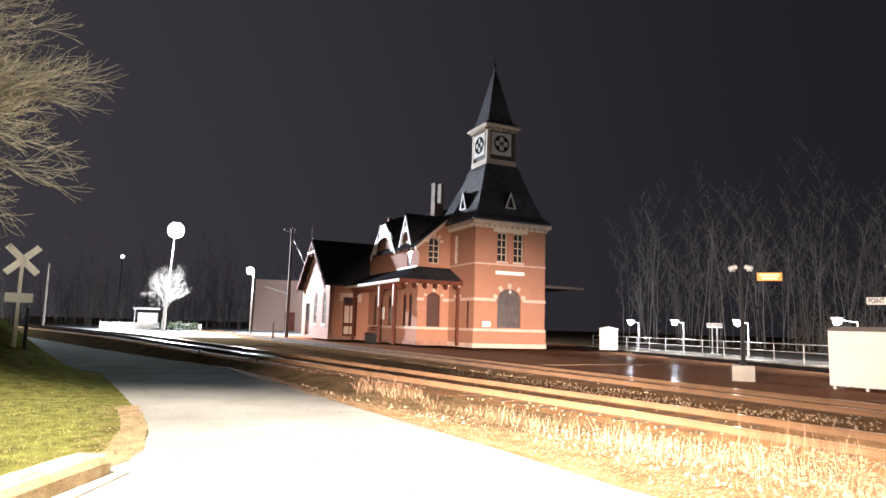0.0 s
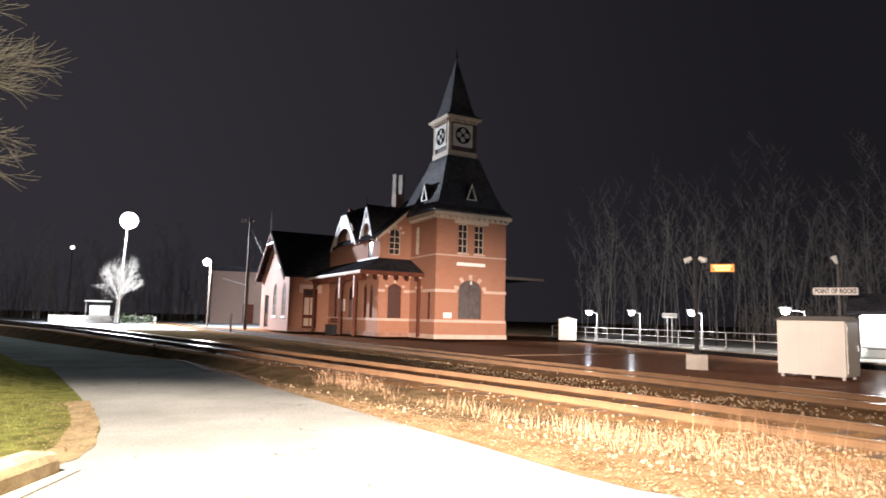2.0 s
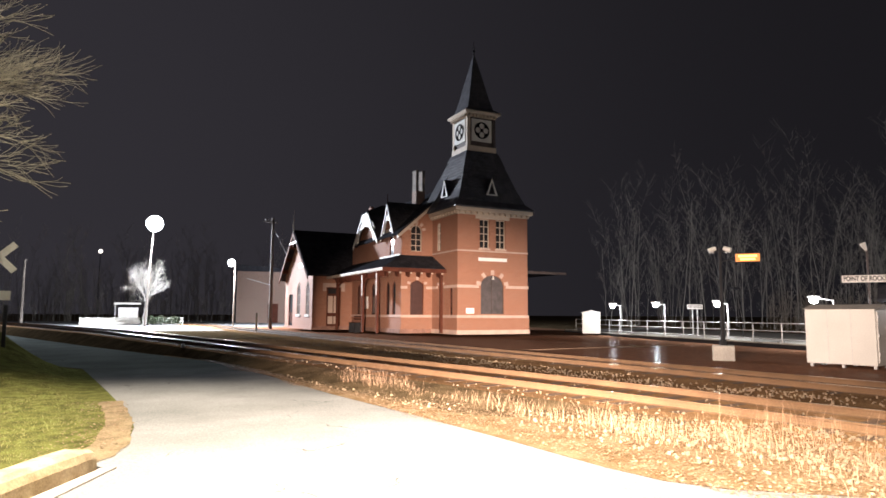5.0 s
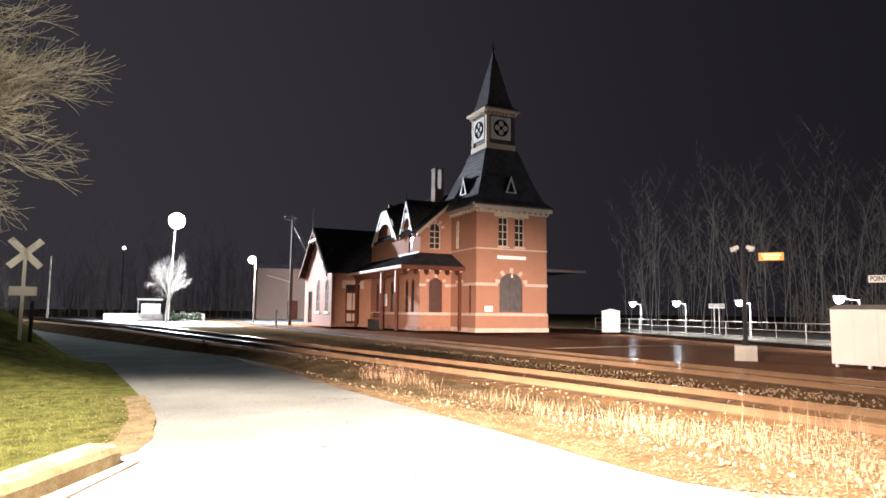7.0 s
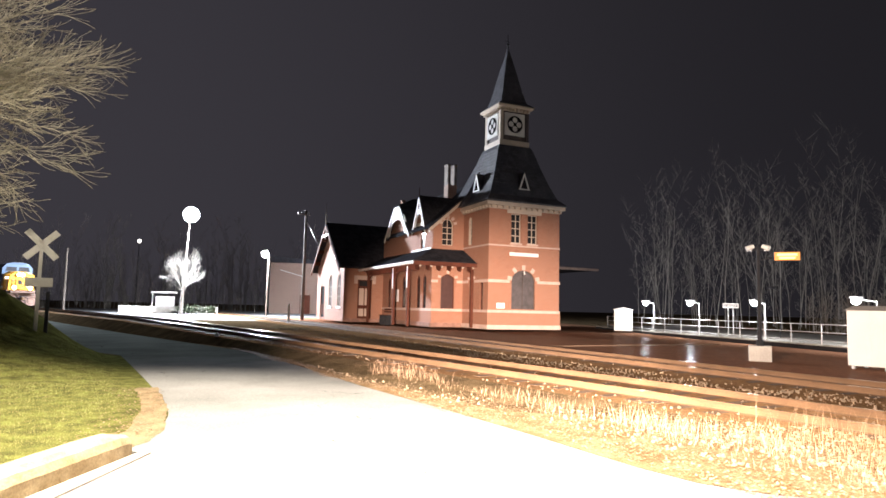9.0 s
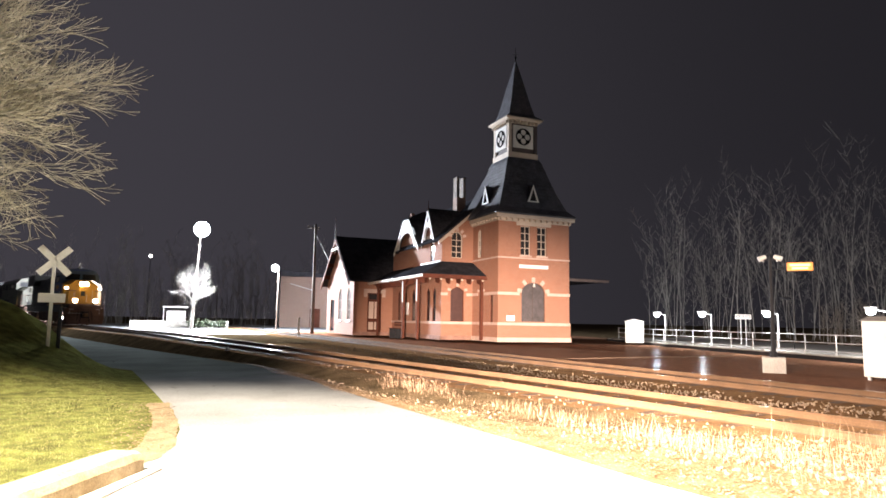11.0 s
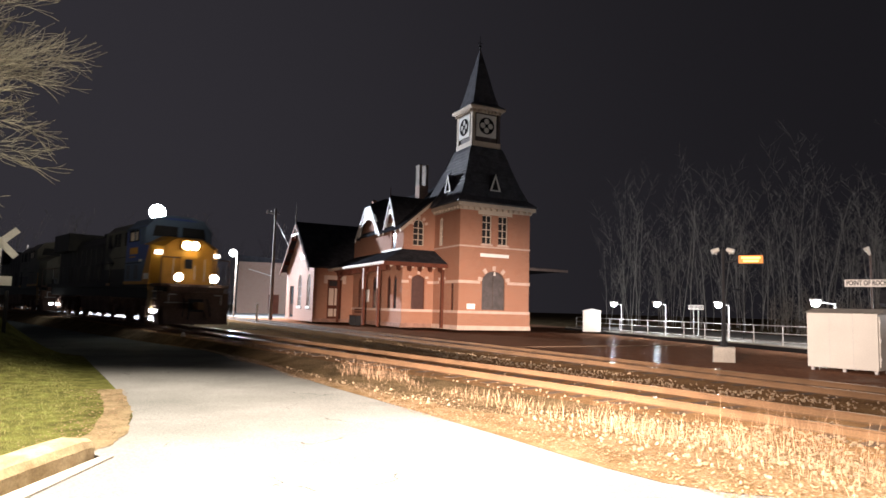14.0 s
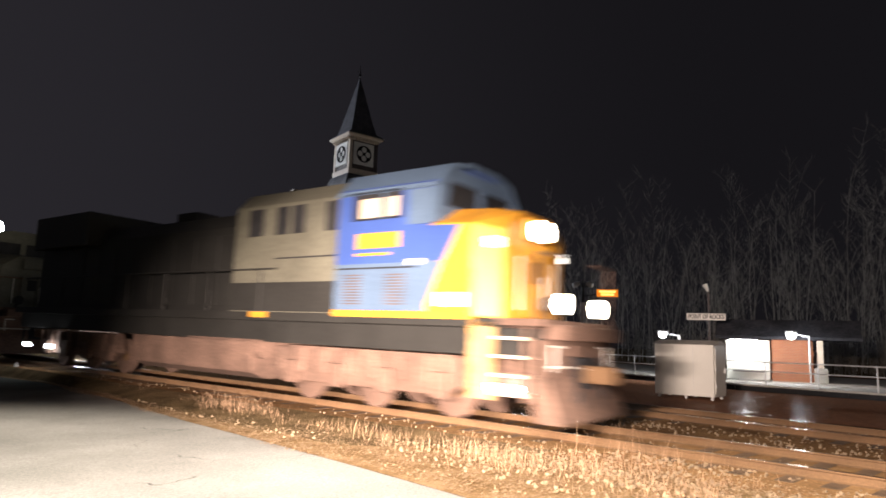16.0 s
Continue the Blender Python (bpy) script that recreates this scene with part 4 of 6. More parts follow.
def crossbuck():
    r = empty("crossing_sign", pose(-0.5, 19.98, 0.85, 0, 0, 4), "white wooden crossbuck on a pale post beside the road", "railway sign")
    part("post", boxed(-0.042, 0.042, -0.05, 0.05, -0.4, 2.25, 0.01), WHITE, r)
    for a in (45, -45):
        bm = boxed(-0.5, 0.5, -0.012, 0.012, -0.085, 0.085, 0.006)
        bl = part("blade", bm, WHITE, r, "white crossbuck blade, worn blank")
        bl.matrix_basis = Matrix.Translation((0.0, -0.075 - (0.03 if a > 0 else 0), 2.12)) @ Matrix.Rotation(radians(a), 4, "Y")
    part("count_plate", boxed(-0.31, 0.31, -0.1, -0.06, 1.02, 1.26, 0.01), WHITE, r, "pale plate under the blades")
    part("bell_post", boxed(0.2, 0.29, 0.2, 0.29, -0.4, 0.9, 0.02), BLACK, r)


def signal_mast():
    r = empty("display_mast", pose(21.0, 13.8, 0.0, 0, 0, -56), "black mast on a concrete foot with floodlights and an amber display", "signal mast")
    part("foot", boxed(-0.36, 0.36, -0.36, 0.36, -0.05, 0.52, 0.03), CONCRETE, r, "pale concrete foot")
    part("mast", rods(((0, 0, 0.5), (0, 0, 0.72), 0.12), ((0, 0, 0.7), (0, 0, 3.98), 0.075, 0.062)), BLACK, r)
    part("finial", rods(((0, 0, 3.98), (0, 0, 4.5), 0.02, 0.012)), BLACK, r)
    part("bracket", rods(((-0.4, 0, 3.86), (0.4, 0, 3.86), 0.025), ((0.05, 0, 3.5), (0.7, 0, 3.6), 0.025)), BLACK, r)
    for s in (-1, 1):
        f = part("floodlight", rods(((0.14 * s, -0.02, 3.98), (0.36 * s, -0.1, 3.88), 0.075, 0.095), seg=12), WHITE_METAL, r, "white drum-shaped floodlight, unlit")
        part("floodlight_yoke", rods(((0.22 * s, 0, 3.8), (0.22 * s, 0, 3.93), 0.03)), GALV, f)
    d = part("display_case", boxed(0.5, 1.3, -0.1, 0.1, 3.46, 3.76, 0.02), BLACK, r)
    part("display_face", boxed(0.51, 1.29, -0.13, -0.105, 3.47, 3.75, 0.005), AMBER, d, "glowing amber display")
    part("display_line", boxed(0.6, 1.2, -0.14, -0.131, 3.63, 3.7), AMBER_CORE, d, "bright unreadable line of text")
    part("display_line", boxed(0.66, 1.14, -0.14, -0.131, 3.52, 3.59), AMBER_CORE, d)


def equipment_box():
    r = empty("equipment_cabinet", pose(21.0, 10.9, 0.0, 0, 0, -84), "white sheet-metal equipment cabinet on short legs", "cabinet")
    part("body", boxed(0, 1.95, 0, 1.25, 0.1, 1.78, 0.015), WHITE_METAL, r)
    part("roof", prismed([(-0.05, 1.78), (1.30, 1.78), (0.62, 1.93)], "x", -0.06, 2.02), mat("stained_roof_sheet", (0.52, 0.48, 0.42), 0.6, vary=0.3), r, "low stained pitched roof")
    part("door", boxed(1.955, 1.985, 0.08, 1.17, 0.2, 1.7, 0.008), WHITE_METAL, r)
    part("handle", boxed(1.99, 2.03, 0.98, 1.02, 0.85, 1.05, 0.005), GALV, r, "steel handle")
    for z in (0.4, 0.95, 1.5):
        part("hinge", boxed(1.99, 2.015, 0.06, 0.12, z, z + 0.1), GALV, r)
    for x in (0.1, 1.0, 1.85):
        part("leg", boxed(x - 0.04, x + 0.04, 0.1, 0.2, -0.03, 0.1), GALV, r)
        part("leg", boxed(x - 0.04, x + 0.04, 1.05, 1.15, -0.03, 0.1), GALV, r)
    for x in (0.65, 1.3):
        part("seam", boxed(x - 0.006, x + 0.006, -0.012, -0.001, 0.12, 1.76), GALV, r)


EDGE = [(27.4, -14), (28.2, 6.9), (28.4, 11.1), (30.6, 16.4), (35.9, 31.5), (42.0, 43.5)]


def edge_at(d):
    """A place d metres along the raised platform's edge, with its direction."""
    for a, b in zip(EDGE, EDGE[1:]):
        a, b = Vector(a), Vector(b)
        n = (b - a).length
        if d <= n or (b - Vector(EDGE[-1])).length < 1e-6:
            return a + (b - a) * (d / n), (b - a).normalized()
        d -= n


def raised_platform():
    bm = bmesh.new()
    left = EDGE
    right = [(44, -14), (44, 6), (44, 12), (47, 20), (52, 36), (56, 46)]
    prism(bm, left + right[::-1], "z", -0.1, 0.26)
    tagged(part("raised_platform", bm, CONCRETE), "raised concrete platform with a dark edge", "platform", kind="structure")
    bm = bmesh.new()
    for a, b in zip(EDGE, EDGE[1:]):
        a, b = Vector((*a, 0)), Vector((*b, 0))
        n = Vector((-(b - a).y, (b - a).x, 0)).normalized()
        v = [bm.verts.new(p) for p in (a + n * 0.05 + Vector((0, 0, -0.05)), b + n * 0.05 + Vector((0, 0, -0.05)), b + n * 0.05 + Vector((0, 0, 0.2)), a + n * 0.05 + Vector((0, 0, 0.2)))]
        bm.faces.new(v)
    tagged(part("platform_edge", bm, BLACK), "dark face along the platform edge", "platform edge", kind="structure")


def fence():
    r = empty("platform_fence", Matrix(), "galvanised pipe fence with two rails along the platform", "fence")
    total = sum((Vector(b) - Vector(a)).length for a, b in zip(EDGE, EDGE[1:]))
    d = 2.0
    prev = None
    proto = None
    while d < total - 0.5:
        gap = 18.0 < d < 20.0
        p, t = edge_at(d)
        p = p + Vector((t.y, -t.x)) * 0.3
        if proto is None:
            proto = part("post", rods(((0, 0, 0.25), (0, 0, 1.22), 0.03)), GALV, r)
            proto.location = (p.x, p.y, 0)
        else:
            o = new("post", proto.data)
            o.parent, o.location = r, (p.x, p.y, 0)
        if prev and not gap:
            bm = rods(*[((prev.x, prev.y, z), (p.x, p.y, z), 0.026) for z in (0.42, 0.82, 1.2)], seg=6)
            part("rail", bm, GALV, r)
        prev = p
        d += 2.0


def platform_lamp(x, y, z, tx, ty, lit=True, watts=300):
    r = empty("platform_lamp", pose(x, y, 0.24), "slim steel lamp post with a bright white lamp head" if lit else "slim steel lamp post, unlit", "lamp post", "platform lamps")
    steel = GALV if lit else BLACK
    part("post", rods(((tx, ty, 0), (tx, ty, z - 0.15), 0.032, 0.03)), steel, r)
    part("arm", rods(((tx, ty, z - 0.2), (0, 0, z - 0.08), 0.03)), steel, r)
    part("head", boxed(-0.28, 0.28, -0.16, 0.16, z - 0.08, z + 0.03, 0.02), steel, r)
    if lit:
        bm = bmesh.new()
        bmesh.ops.create_uvsphere(bm, u_segments=12, v_segments=8, radius=0.19)
        part("lens", bm, LAMP_PLATFORM, r, "lit white lens").location = (0, 0, z - 0.16)
        point("platform_light", (x - 0.45, y - 0.35, z - 0.3), watts, (0.92, 0.96, 1.0), 0.15)


def word_board(text, at, rz, w, h, lab):
    r = empty("name_sign", pose(*at, 0, 0, rz), lab, "station sign", "name signs")
    part("board", boxed(-w / 2, w / 2, -0.03, 0.03, -h / 2, h / 2, 0.01), REFLECT, r)
    cu = bpy.data.curves.new("lettering", "FONT")
    cu.body, cu.align_x, cu.align_y, cu.size, cu.extrude, cu.offset = text, "CENTER", "CENTER", h * 0.92, 0.004, 0.006
    tmp = new("lettering", cu)
    me = bpy.data.meshes.new_from_object(tmp)
    bpy.data.objects.remove(tmp)
    k = w * 0.92 / max(1e-6, max(v.co.x for v in me.vertices) - min(v.co.x for v in me.vertices))
    for v in me.vertices:
        v.co = (v.co.x * k, v.co.y, v.co.z)
    me.materials.clear()
    me.materials.append(BLACK)
    ob = new("lettering", me)
    ob.parent, ob.matrix_basis = r, pose(0, -0.036, -0.0, 90, 0, 0)
    return r


def station_sign():
    r = word_board("POINT OF ROCKS", (29.35, 12.7, 3.12), -67, 1.64, 0.3, "white station name board with black capitals on a tall post")
    part("post", rods(((0.12, 0.1, -2.9), (0.12, 0.1, 1.2), 0.045)), GREY_WOOD, r)
    part("unlit_lamp", rods(((0.12, 0.1, 1.15), (-0.02, 0.1, 1.5), 0.04, 0.12)), WHITE_METAL, r)
    part("foot", boxed(0.0, 0.24, -0.02, 0.22, -2.9, -2.86), GALV, r)


def small_shed():
    r = empty("relay_hut", pose(36.1, 34.6, 0.2, 0, 0, -45), "small white flat-roofed hut at the platform's end", "hut")
    part("body", boxed(-0.65, 0.65, -0.6, 0.6, 0, 1.55, 0.02), WHITE_METAL, r)
    part("roof", prismed([(-0.75, 1.55), (0.75, 1.55), (0, 1.72)], "y", -0.7, 0.7), GALV, r)


def shelter():
    r = empty("platform_shelter", pose(32.6, 10.4, 0.26, 0, 0, -73), "brick platform shelter with dark roof and bright white end", "shelter")
    part("floor", boxed(-2.8, 3.6, -0.3, 2.8, -0.02, 0.03), CONCRETE, r)
    part("white_wall", boxed(-2.6, -0.7, 0.6, 0.75, 0.05, 1.9, 0.01), WHITE_METAL, r, "brightly lit white wall panel")
    part("bench", boxed(-2.3, -0.9, 0.2, 0.55, 0.4, 0.48, 0.01), GREY_WOOD, r)
    part("brick_wall", boxed(-0.6, 0.95, 0.3, 0.6, 0.03, 1.95), SHELTER_BRICK, r, "red-brown brick wall")
    part("brick_wall", boxed(0.85, 1.1, 0.6, 2.4, 0.03, 1.95), SHELTER_BRICK, r)
    part("back_wall", boxed(-2.6, 0.85, 2.3, 2.5, 0.03, 1.95), SHELTER_BRICK, r)
    part("column", boxed(1.25, 1.5, 0.2, 0.45, 0.03, 1.95, 0.02), CREAM, r)
    part("column_base", boxed(1.1, 1.65, 0.05, 0.6, 0.03, 0.7, 0.03), CONCRETE, r)
    bm = bmesh.new()
    prism(bm, [(-0.3, 1.95), (2.9, 1.95), (2.9, 2.08), (1.9, 2.9), (0.7, 2.9), (-0.3, 2.08)], "x", -3.0, 3.0)
    part("roof", bm, SLATE, r, "dark shingled roof")
    point("shelter_light", tuple((r.matrix_world @ Vector((-1.8, -0.15, 1.7)))), 220, (1.0, 0.98, 0.95), 0.1)
    part("tube_lamp", boxed(-2.4, -1.2, -0.22, -0.1, 1.82, 1.9, 0.01), LAMP_PLATFORM, r, "lit tube lamp under the eave")


def warehouse():
    r = empty("brick_warehouse", pose(31.0, 110.6, 0, 0, 0, -16) @ Matrix.Scale(1.25, 4), "plain reddish brick warehouse lit by a lamp", "warehouse")
    part("wall", boxed(0, 9, 0, 14, -0.1, 7.0), BRICK2, r)
    part("roof", prismed([(-0.3, 7.0), (9.3, 7.0), (9.3, 7.25), (-0.3, 7.9)], "y", -0.3, 14.3), SLATE, r)
    part("door", boxed(4.0, 5.4, -0.06, -0.005, 0, 2.6, 0.01), BROWN, r)
    part("corner_pier", boxed(-0.12, 0.4, -0.12, 0.4, -0.1, 7.0), BRICK2, r)
    part("conduit", rods(((1.2, -0.1, 6.0), (4.5, -0.1, 5.1), 0.04)), WHITE, r)


def gazebo():
    r = empty("white_kiosk", pose(12.9, 99.0, 0, 0, 0, -8), "small white kiosk with an overhanging flat roof", "kiosk")
    part("body", boxed(-1.3, 1.2, 0, 2.2, 0, 2.3, 0.02), WHITE, r)
    part("roof", boxed(-1.9, 1.5, -0.6, 2.6, 2.75, 2.98, 0.03), WHITE, r)
    part("post", rods(((-1.7, -0.4, 0), (-1.7, -0.4, 2.8), 0.06)), WHITE, r)
    part("plinth", boxed(-1.5, 1.4, -0.1, 2.3, -0.05, 0.25), CONCRETE, r)


def barrier(x, y, rz, n):
    r = empty("concrete_barrier", pose(x, y, -0.02, 0, 0, rz), "pale concrete barrier at the yard's edge", "barrier", "yard barriers")
    part("body", prismed([(-0.3, 0), (0.3, 0), (0.12, 0.35), (0.1, 0.95), (-0.1, 0.95), (-0.12, 0.35)], "y", 0, n, 0.01), CONCRETE, r)


def shrub(x, y, w, h, seed):
    rnd = random.Random(seed)
    bm = bmesh.new()
    for i in range(260):
        a, q = rnd.uniform(0, math.tau), rnd.random() ** 0.5
        p = Vector((x + w * q * math.cos(a), y + w * q * math.sin(a), rnd.uniform(0.05, h) * (1 - 0.5 * q)))
        d = Vector((rnd.uniform(-1, 1), rnd.uniform(-1, 1), rnd.uniform(0, 1))) * 0.22
        n = d.cross(Vector((rnd.uniform(-1, 1), rnd.uniform(-1, 1), 1))).normalized() * 0.09
        v = [bm.verts.new(p), bm.verts.new(p + d + n), bm.verts.new(p + 2 * d), bm.verts.new(p + d - n)]
        bm.faces.new(v)
    ob = part("shrub", bm, mat("shrub_leaf", (0.07, 0.09, 0.05), 0.8, vary=0.4, bump=0))
    tagged(ob, "low dark evergreen shrub in the yard", "shrub", "yard shrubs")


def bollard():
    r = empty("bollard", pose(17.2, 55.3, 0.0), "white tubular bollard beside the track", "bollard")
    part("tube", rods(((0, 0, 0), (0, 0, 1.55), 0.1, 0.1), ((0, 0, 1.55), (0, 0, 1.62), 0.1, 0.03)), WHITE, r)


def kerb():
    """Rounded kerb along the lawn's corner, worn at the end, with its gutter apron."""
    r = empty("kerb", pose(0.62, 7.55, -0.012, 0, 0, 55), "worn rounded concrete kerb at the lawn's corner", "kerb", kind="structure")
    prof = [(-0.19, -0.05), (0.19, -0.05), (0.185, 0.14), (0.15, 0.21), (0.08, 0.245), (-0.08, 0.245), (-0.15, 0.21), (-0.185, 0.14)]
    bm = bmesh.new()
    prev = None
    n = 24
    for i in range(n + 1):
        d = -4.5 * i / n
        k = 1.0 if i > 1 else (0.96 if i == 1 else 0.84)
        row = [bm.verts.new((d, p[0] * k + 0.004 * math.sin(i * 1.7), -0.05 + (p[1] + 0.05) * k + 0.003 * math.sin(i * 2.3))) for p in prof]
        if prev:
            for j in range(len(prof)):
                q = (j + 1) % len(prof)
                bm.faces.new((prev[j], prev[q], row[q], row[j]))
        else:
            bm.faces.new(row)
        prev = row
    bm.faces.new(prev[::-1])
    part("kerb_stone", bm, KERB, r, "worn tan and grey kerb stone")
    part("apron", prismed([(0.08, -0.32), (-4.5, -0.55), (-4.5, -0.2), (-0.02, -0.2)], "z", -0.02, 0.02, 0.006), CONCRETE, r, "pale concrete gutter strip")


def reflector():
    r = empty("marker_cone", pose(5.35, 26.2, 0.265), "small white marker between road and track", "marker")
    part("body", rods(((0, 0, 0), (0, 0, 0.16), 0.09, 0.04)), WHITE, r)


tall_yard_lamp()
lane_lamp()
utility_pole(21.45, 64.5, 11.4)
utility_pole(0.44, 100.0, 8.5, 0, False)
crossbuck()
signal_mast()
equipment_box()
raised_platform()
fence()
for args in ((36.6, 32.9, 2.2, 0.5, -0.3), (34.9, 27.7, 2.19, 0.5, -0.3), (33.2, 22.1, 2.17, 0.5, -0.3), (31.1, 15.7, 2.25, 0.55, -0.6), (31.53, 9.82, 2.31, 0.4, -0.6)):
    platform_lamp(*args)
platform_lamp(36.9, 23.4, 3.05, 0.3, -0.3, False)
station_sign()
far_sign = word_board("POINT OF ROCKS", (37.75, 26.8, 2.15), -50, 0.95, 0.3, "white station name board on a short frame")
for s in (-0.15, 0.15):
    part("leg", rods(((s, 0.06, -1.96), (s, 0.06, 0.1), 0.04)), GALV, far_sign)
small_shed()
shelter()
warehouse()
gazebo()
barrier(19.5, 96, 80, 9)
barrier(10.5, 93, 75, 4)
shrub(14.6, 93.5, 0.9, 1.3, 5)
shrub(16.0, 93.5, 1.1, 1.2, 6)
shrub(18.0, 94.0, 0.8, 1.1, 7)
bollard()
kerb()
reflector()


def hill_mast():
    r = empty("hill_mast", pose(27.2, 298.7, -0.1), "thin far mast with one small lamp at its top", "mast")
    part("mast", rods(((0, 0, 0), (0, 0, 26.5), 0.25, 0.12)), BLACK, r)
    bm = bmesh.new()
    bmesh.ops.create_uvsphere(bm, u_segments=10, v_segments=6, radius=0.75)
    part("lens", bm, BOARD_LIT, r, "small warm-white lamp").location = (0, 0, 26.9)


hill_mast()


# ---- trees ----
def grow(bm, rnd, p, d, length, r, depth, spread=0.5, droop=0.0, seg=5):
    """A limb of short bent pieces that forks into thinner ones."""
    steps = 4
    for i in range(steps):
        d = (d + Vector((rnd.uniform(-1, 1), rnd.uniform(-1, 1), rnd.uniform(-1, 1))) * 0.25 + Vector((0, 0, -droop))).normalized()
        q = p + d * (length / steps)
        r1 = max(0.0045, r * (0.86 if i < steps - 1 else 0.7))
        rod(bm, p, q, r, r1, seg=seg if r > 0.012 else 3, cap=False)
        p, r = q, r1
        if depth > 0 and i > 0:
            for _ in range(1 if depth > 3 else 2 if depth > 1 else 2):
                side = Vector((rnd.uniform(-1, 1), rnd.uniform(-1, 1), rnd.uniform(-0.6, 1))).normalized()
                grow(bm, rnd, p, (d + side * spread * rnd.uniform(0.8, 1.3)).normalized(), length * rnd.uniform(0.5, 0.72), max(0.005, r * 0.58), depth - 1, spread, droop, seg)
    if depth > 0:
        grow(bm, rnd, p, d, length * 0.66, r * 0.8, depth - 1, spread, droop, seg)


def roadside_tree():
    rnd = random.Random(11)
    r = empty("roadside_tree", pose(-6.5, 14.6, 1.0), "large bare leafless tree beside the road", "tree")
    part("trunk", rods(((0, 0, -0.5), (0.1, 0, 3.2), 0.3, 0.22), ((0.1, 0, 3.2), (0.3, 0.1, 8.0), 0.22, 0.1), ((0.3, 0.1, 8.0), (0.2, 0.2, 11.0), 0.1, 0.03)), BARK, r)
    for z, dx, dy, dz, ln, rad in ((2.3, 1.0, -0.1, 0.16, 3.0, 0.05), (3.1, 1.0, 0.05, 0.2, 3.3, 0.07), (3.6, 1.0, -0.1, 0.26, 3.4, 0.08), (4.1, 1.0, 0.1, 0.33, 3.2, 0.075),
                                   (5.0, 1.0, -0.05, 0.36, 2.8, 0.06), (6.0, 1.0, 0.1, 0.5, 2.4, 0.05), (4.6, -0.8, 0.3, 0.5, 2.6, 0.06), (6.0, 0.2, 1.0, 0.6, 2.6, 0.05), (5.2, -0.2, -0.9, 0.5, 2.4, 0.05)):
        for k in range(2):
            bm = bmesh.new()
            to = Vector((dx, dy + 0.34 * (k - 0.5), dz + 0.1 * k)).normalized()
            grow(bm, rnd, Vector((0.15, 0, z + 0.33 * k)), to, ln * (0.92, 0.8)[k], rad * (1.0, 0.7)[k], 4 if dx > 0.5 else 3, 0.55, -0.012, 5)
            part("limb", bm, BARK, r)


def yard_tree():
    rnd = random.Random(4)
    r = empty("yard_tree", pose(13.6, 90.0, 0) @ Matrix.Scale(1.35, 4), "small bare tree lit white by the yard lamp", "tree")
    part("trunk", rods(((0, 0, -0.2), (0.1, 0, 2.2), 0.2, 0.15)), YARD_BARK, r)
    for i in range(7):
        a = i * math.tau / 7
        bm = bmesh.new()
        grow(bm, rnd, Vector((0.1, 0, 1.2 + 0.25 * i)), Vector((0.26 * math.cos(a), 0.26 * math.sin(a), 1)).normalized(), 1.7, 0.07, 3, 0.4, 0, 4)
        part("limb", bm, YARD_BARK, r)


def woods(name, places, lab, seed, hmin, hmax):
    """Bare young trees of a wood: bent tapered trunks that fork, with rising side limbs and a haze of twigs."""
    rnd = random.Random(seed)
    bm = bmesh.new()

    def twig(p, k):
        a = rnd.uniform(0, math.tau)
        tip = p + Vector((math.cos(a), math.sin(a), rnd.uniform(0.5, 1.6))) * rnd.uniform(0.5, 1.4) * k
        rod(bm, p, tip, 0.014, 0.005, seg=3, cap=False)
        for _ in range(2):
            rod(bm, p.lerp(tip, rnd.uniform(0.4, 1.0)), tip + Vector((rnd.uniform(-0.6, 0.6), rnd.uniform(-0.6, 0.6), rnd.uniform(0.1, 0.8))) * k, 0.008, 0.004, seg=3, cap=False)

    def stem(p, d, length, r, level):
        n = 6
        for i in range(n):
            d = (d + Vector((rnd.uniform(-0.085, 0.085), rnd.uniform(-0.085, 0.085), 0.05))).normalized()
            q = p + d * (length / n)
            rod(bm, p, q, r, r * 0.8, seg=5 if level == 0 else 4, cap=False)
            p, r = q, max(0.008, r * 0.8)
            k = min(1.0, length / 6)
            if level == 0 and i > 0 and rnd.random() < 0.62:
                a = rnd.uniform(0, math.tau)
                stem(p, (d + Vector((math.cos(a), math.sin(a), 0.3)) * rnd.uniform(0.4, 0.8)).normalized(), length * rnd.uniform(0.25, 0.42), r * 0.5, 1)
            for _ in range(2 if i > 1 else 1):
                twig(p, k)

    for x, y in places:
        h = rnd.uniform(hmin, hmax) * rnd.choice((0.55, 0.8, 1.0, 1.0))
        lean = Vector((rnd.uniform(-0.1, 0.1), rnd.uniform(-0.1, 0.1), 1))
        stem(Vector((x, y, -0.2)), lean, h, rnd.uniform(0.035, 0.085) * min(1.0, 0.3 + h / 14), 0)
    ob = part(name, bm, BARK_DARK)
    return tagged(ob, lab, "woods", kind="stuff")


rnd = random.Random(21)
PLACES = []
while len(PLACES) < 210:
    g = 47.0 + 43.0 * rnd.random() ** 0.8
    d, a = rnd.uniform(0, 30) + 98 - max(0.0, g - 46) * 1.0, radians(g)
    PLACES.append((d * math.sin(a), d * math.cos(a)))
roadside_tree()
yard_tree()
woods("bare_woods", PLACES, "bare leafless young woods behind the platform", 8, 12, 19)
PLACES = []
while len(PLACES) < 260:
    d, a = rnd.uniform(58, 72), radians(rnd.uniform(60, 84))
    PLACES.append((d * math.sin(a), d * math.cos(a)))
woods("brushwood", PLACES, "low bare brushwood behind the platform fence", 12, 1.5, 3.4)
PLACES = []
while len(PLACES) < 160:
    d, a = rnd.uniform(120, 190), radians(rnd.uniform(-6, 24))
    PLACES.append((d * math.sin(a), d * math.cos(a)))
BRUSH = []
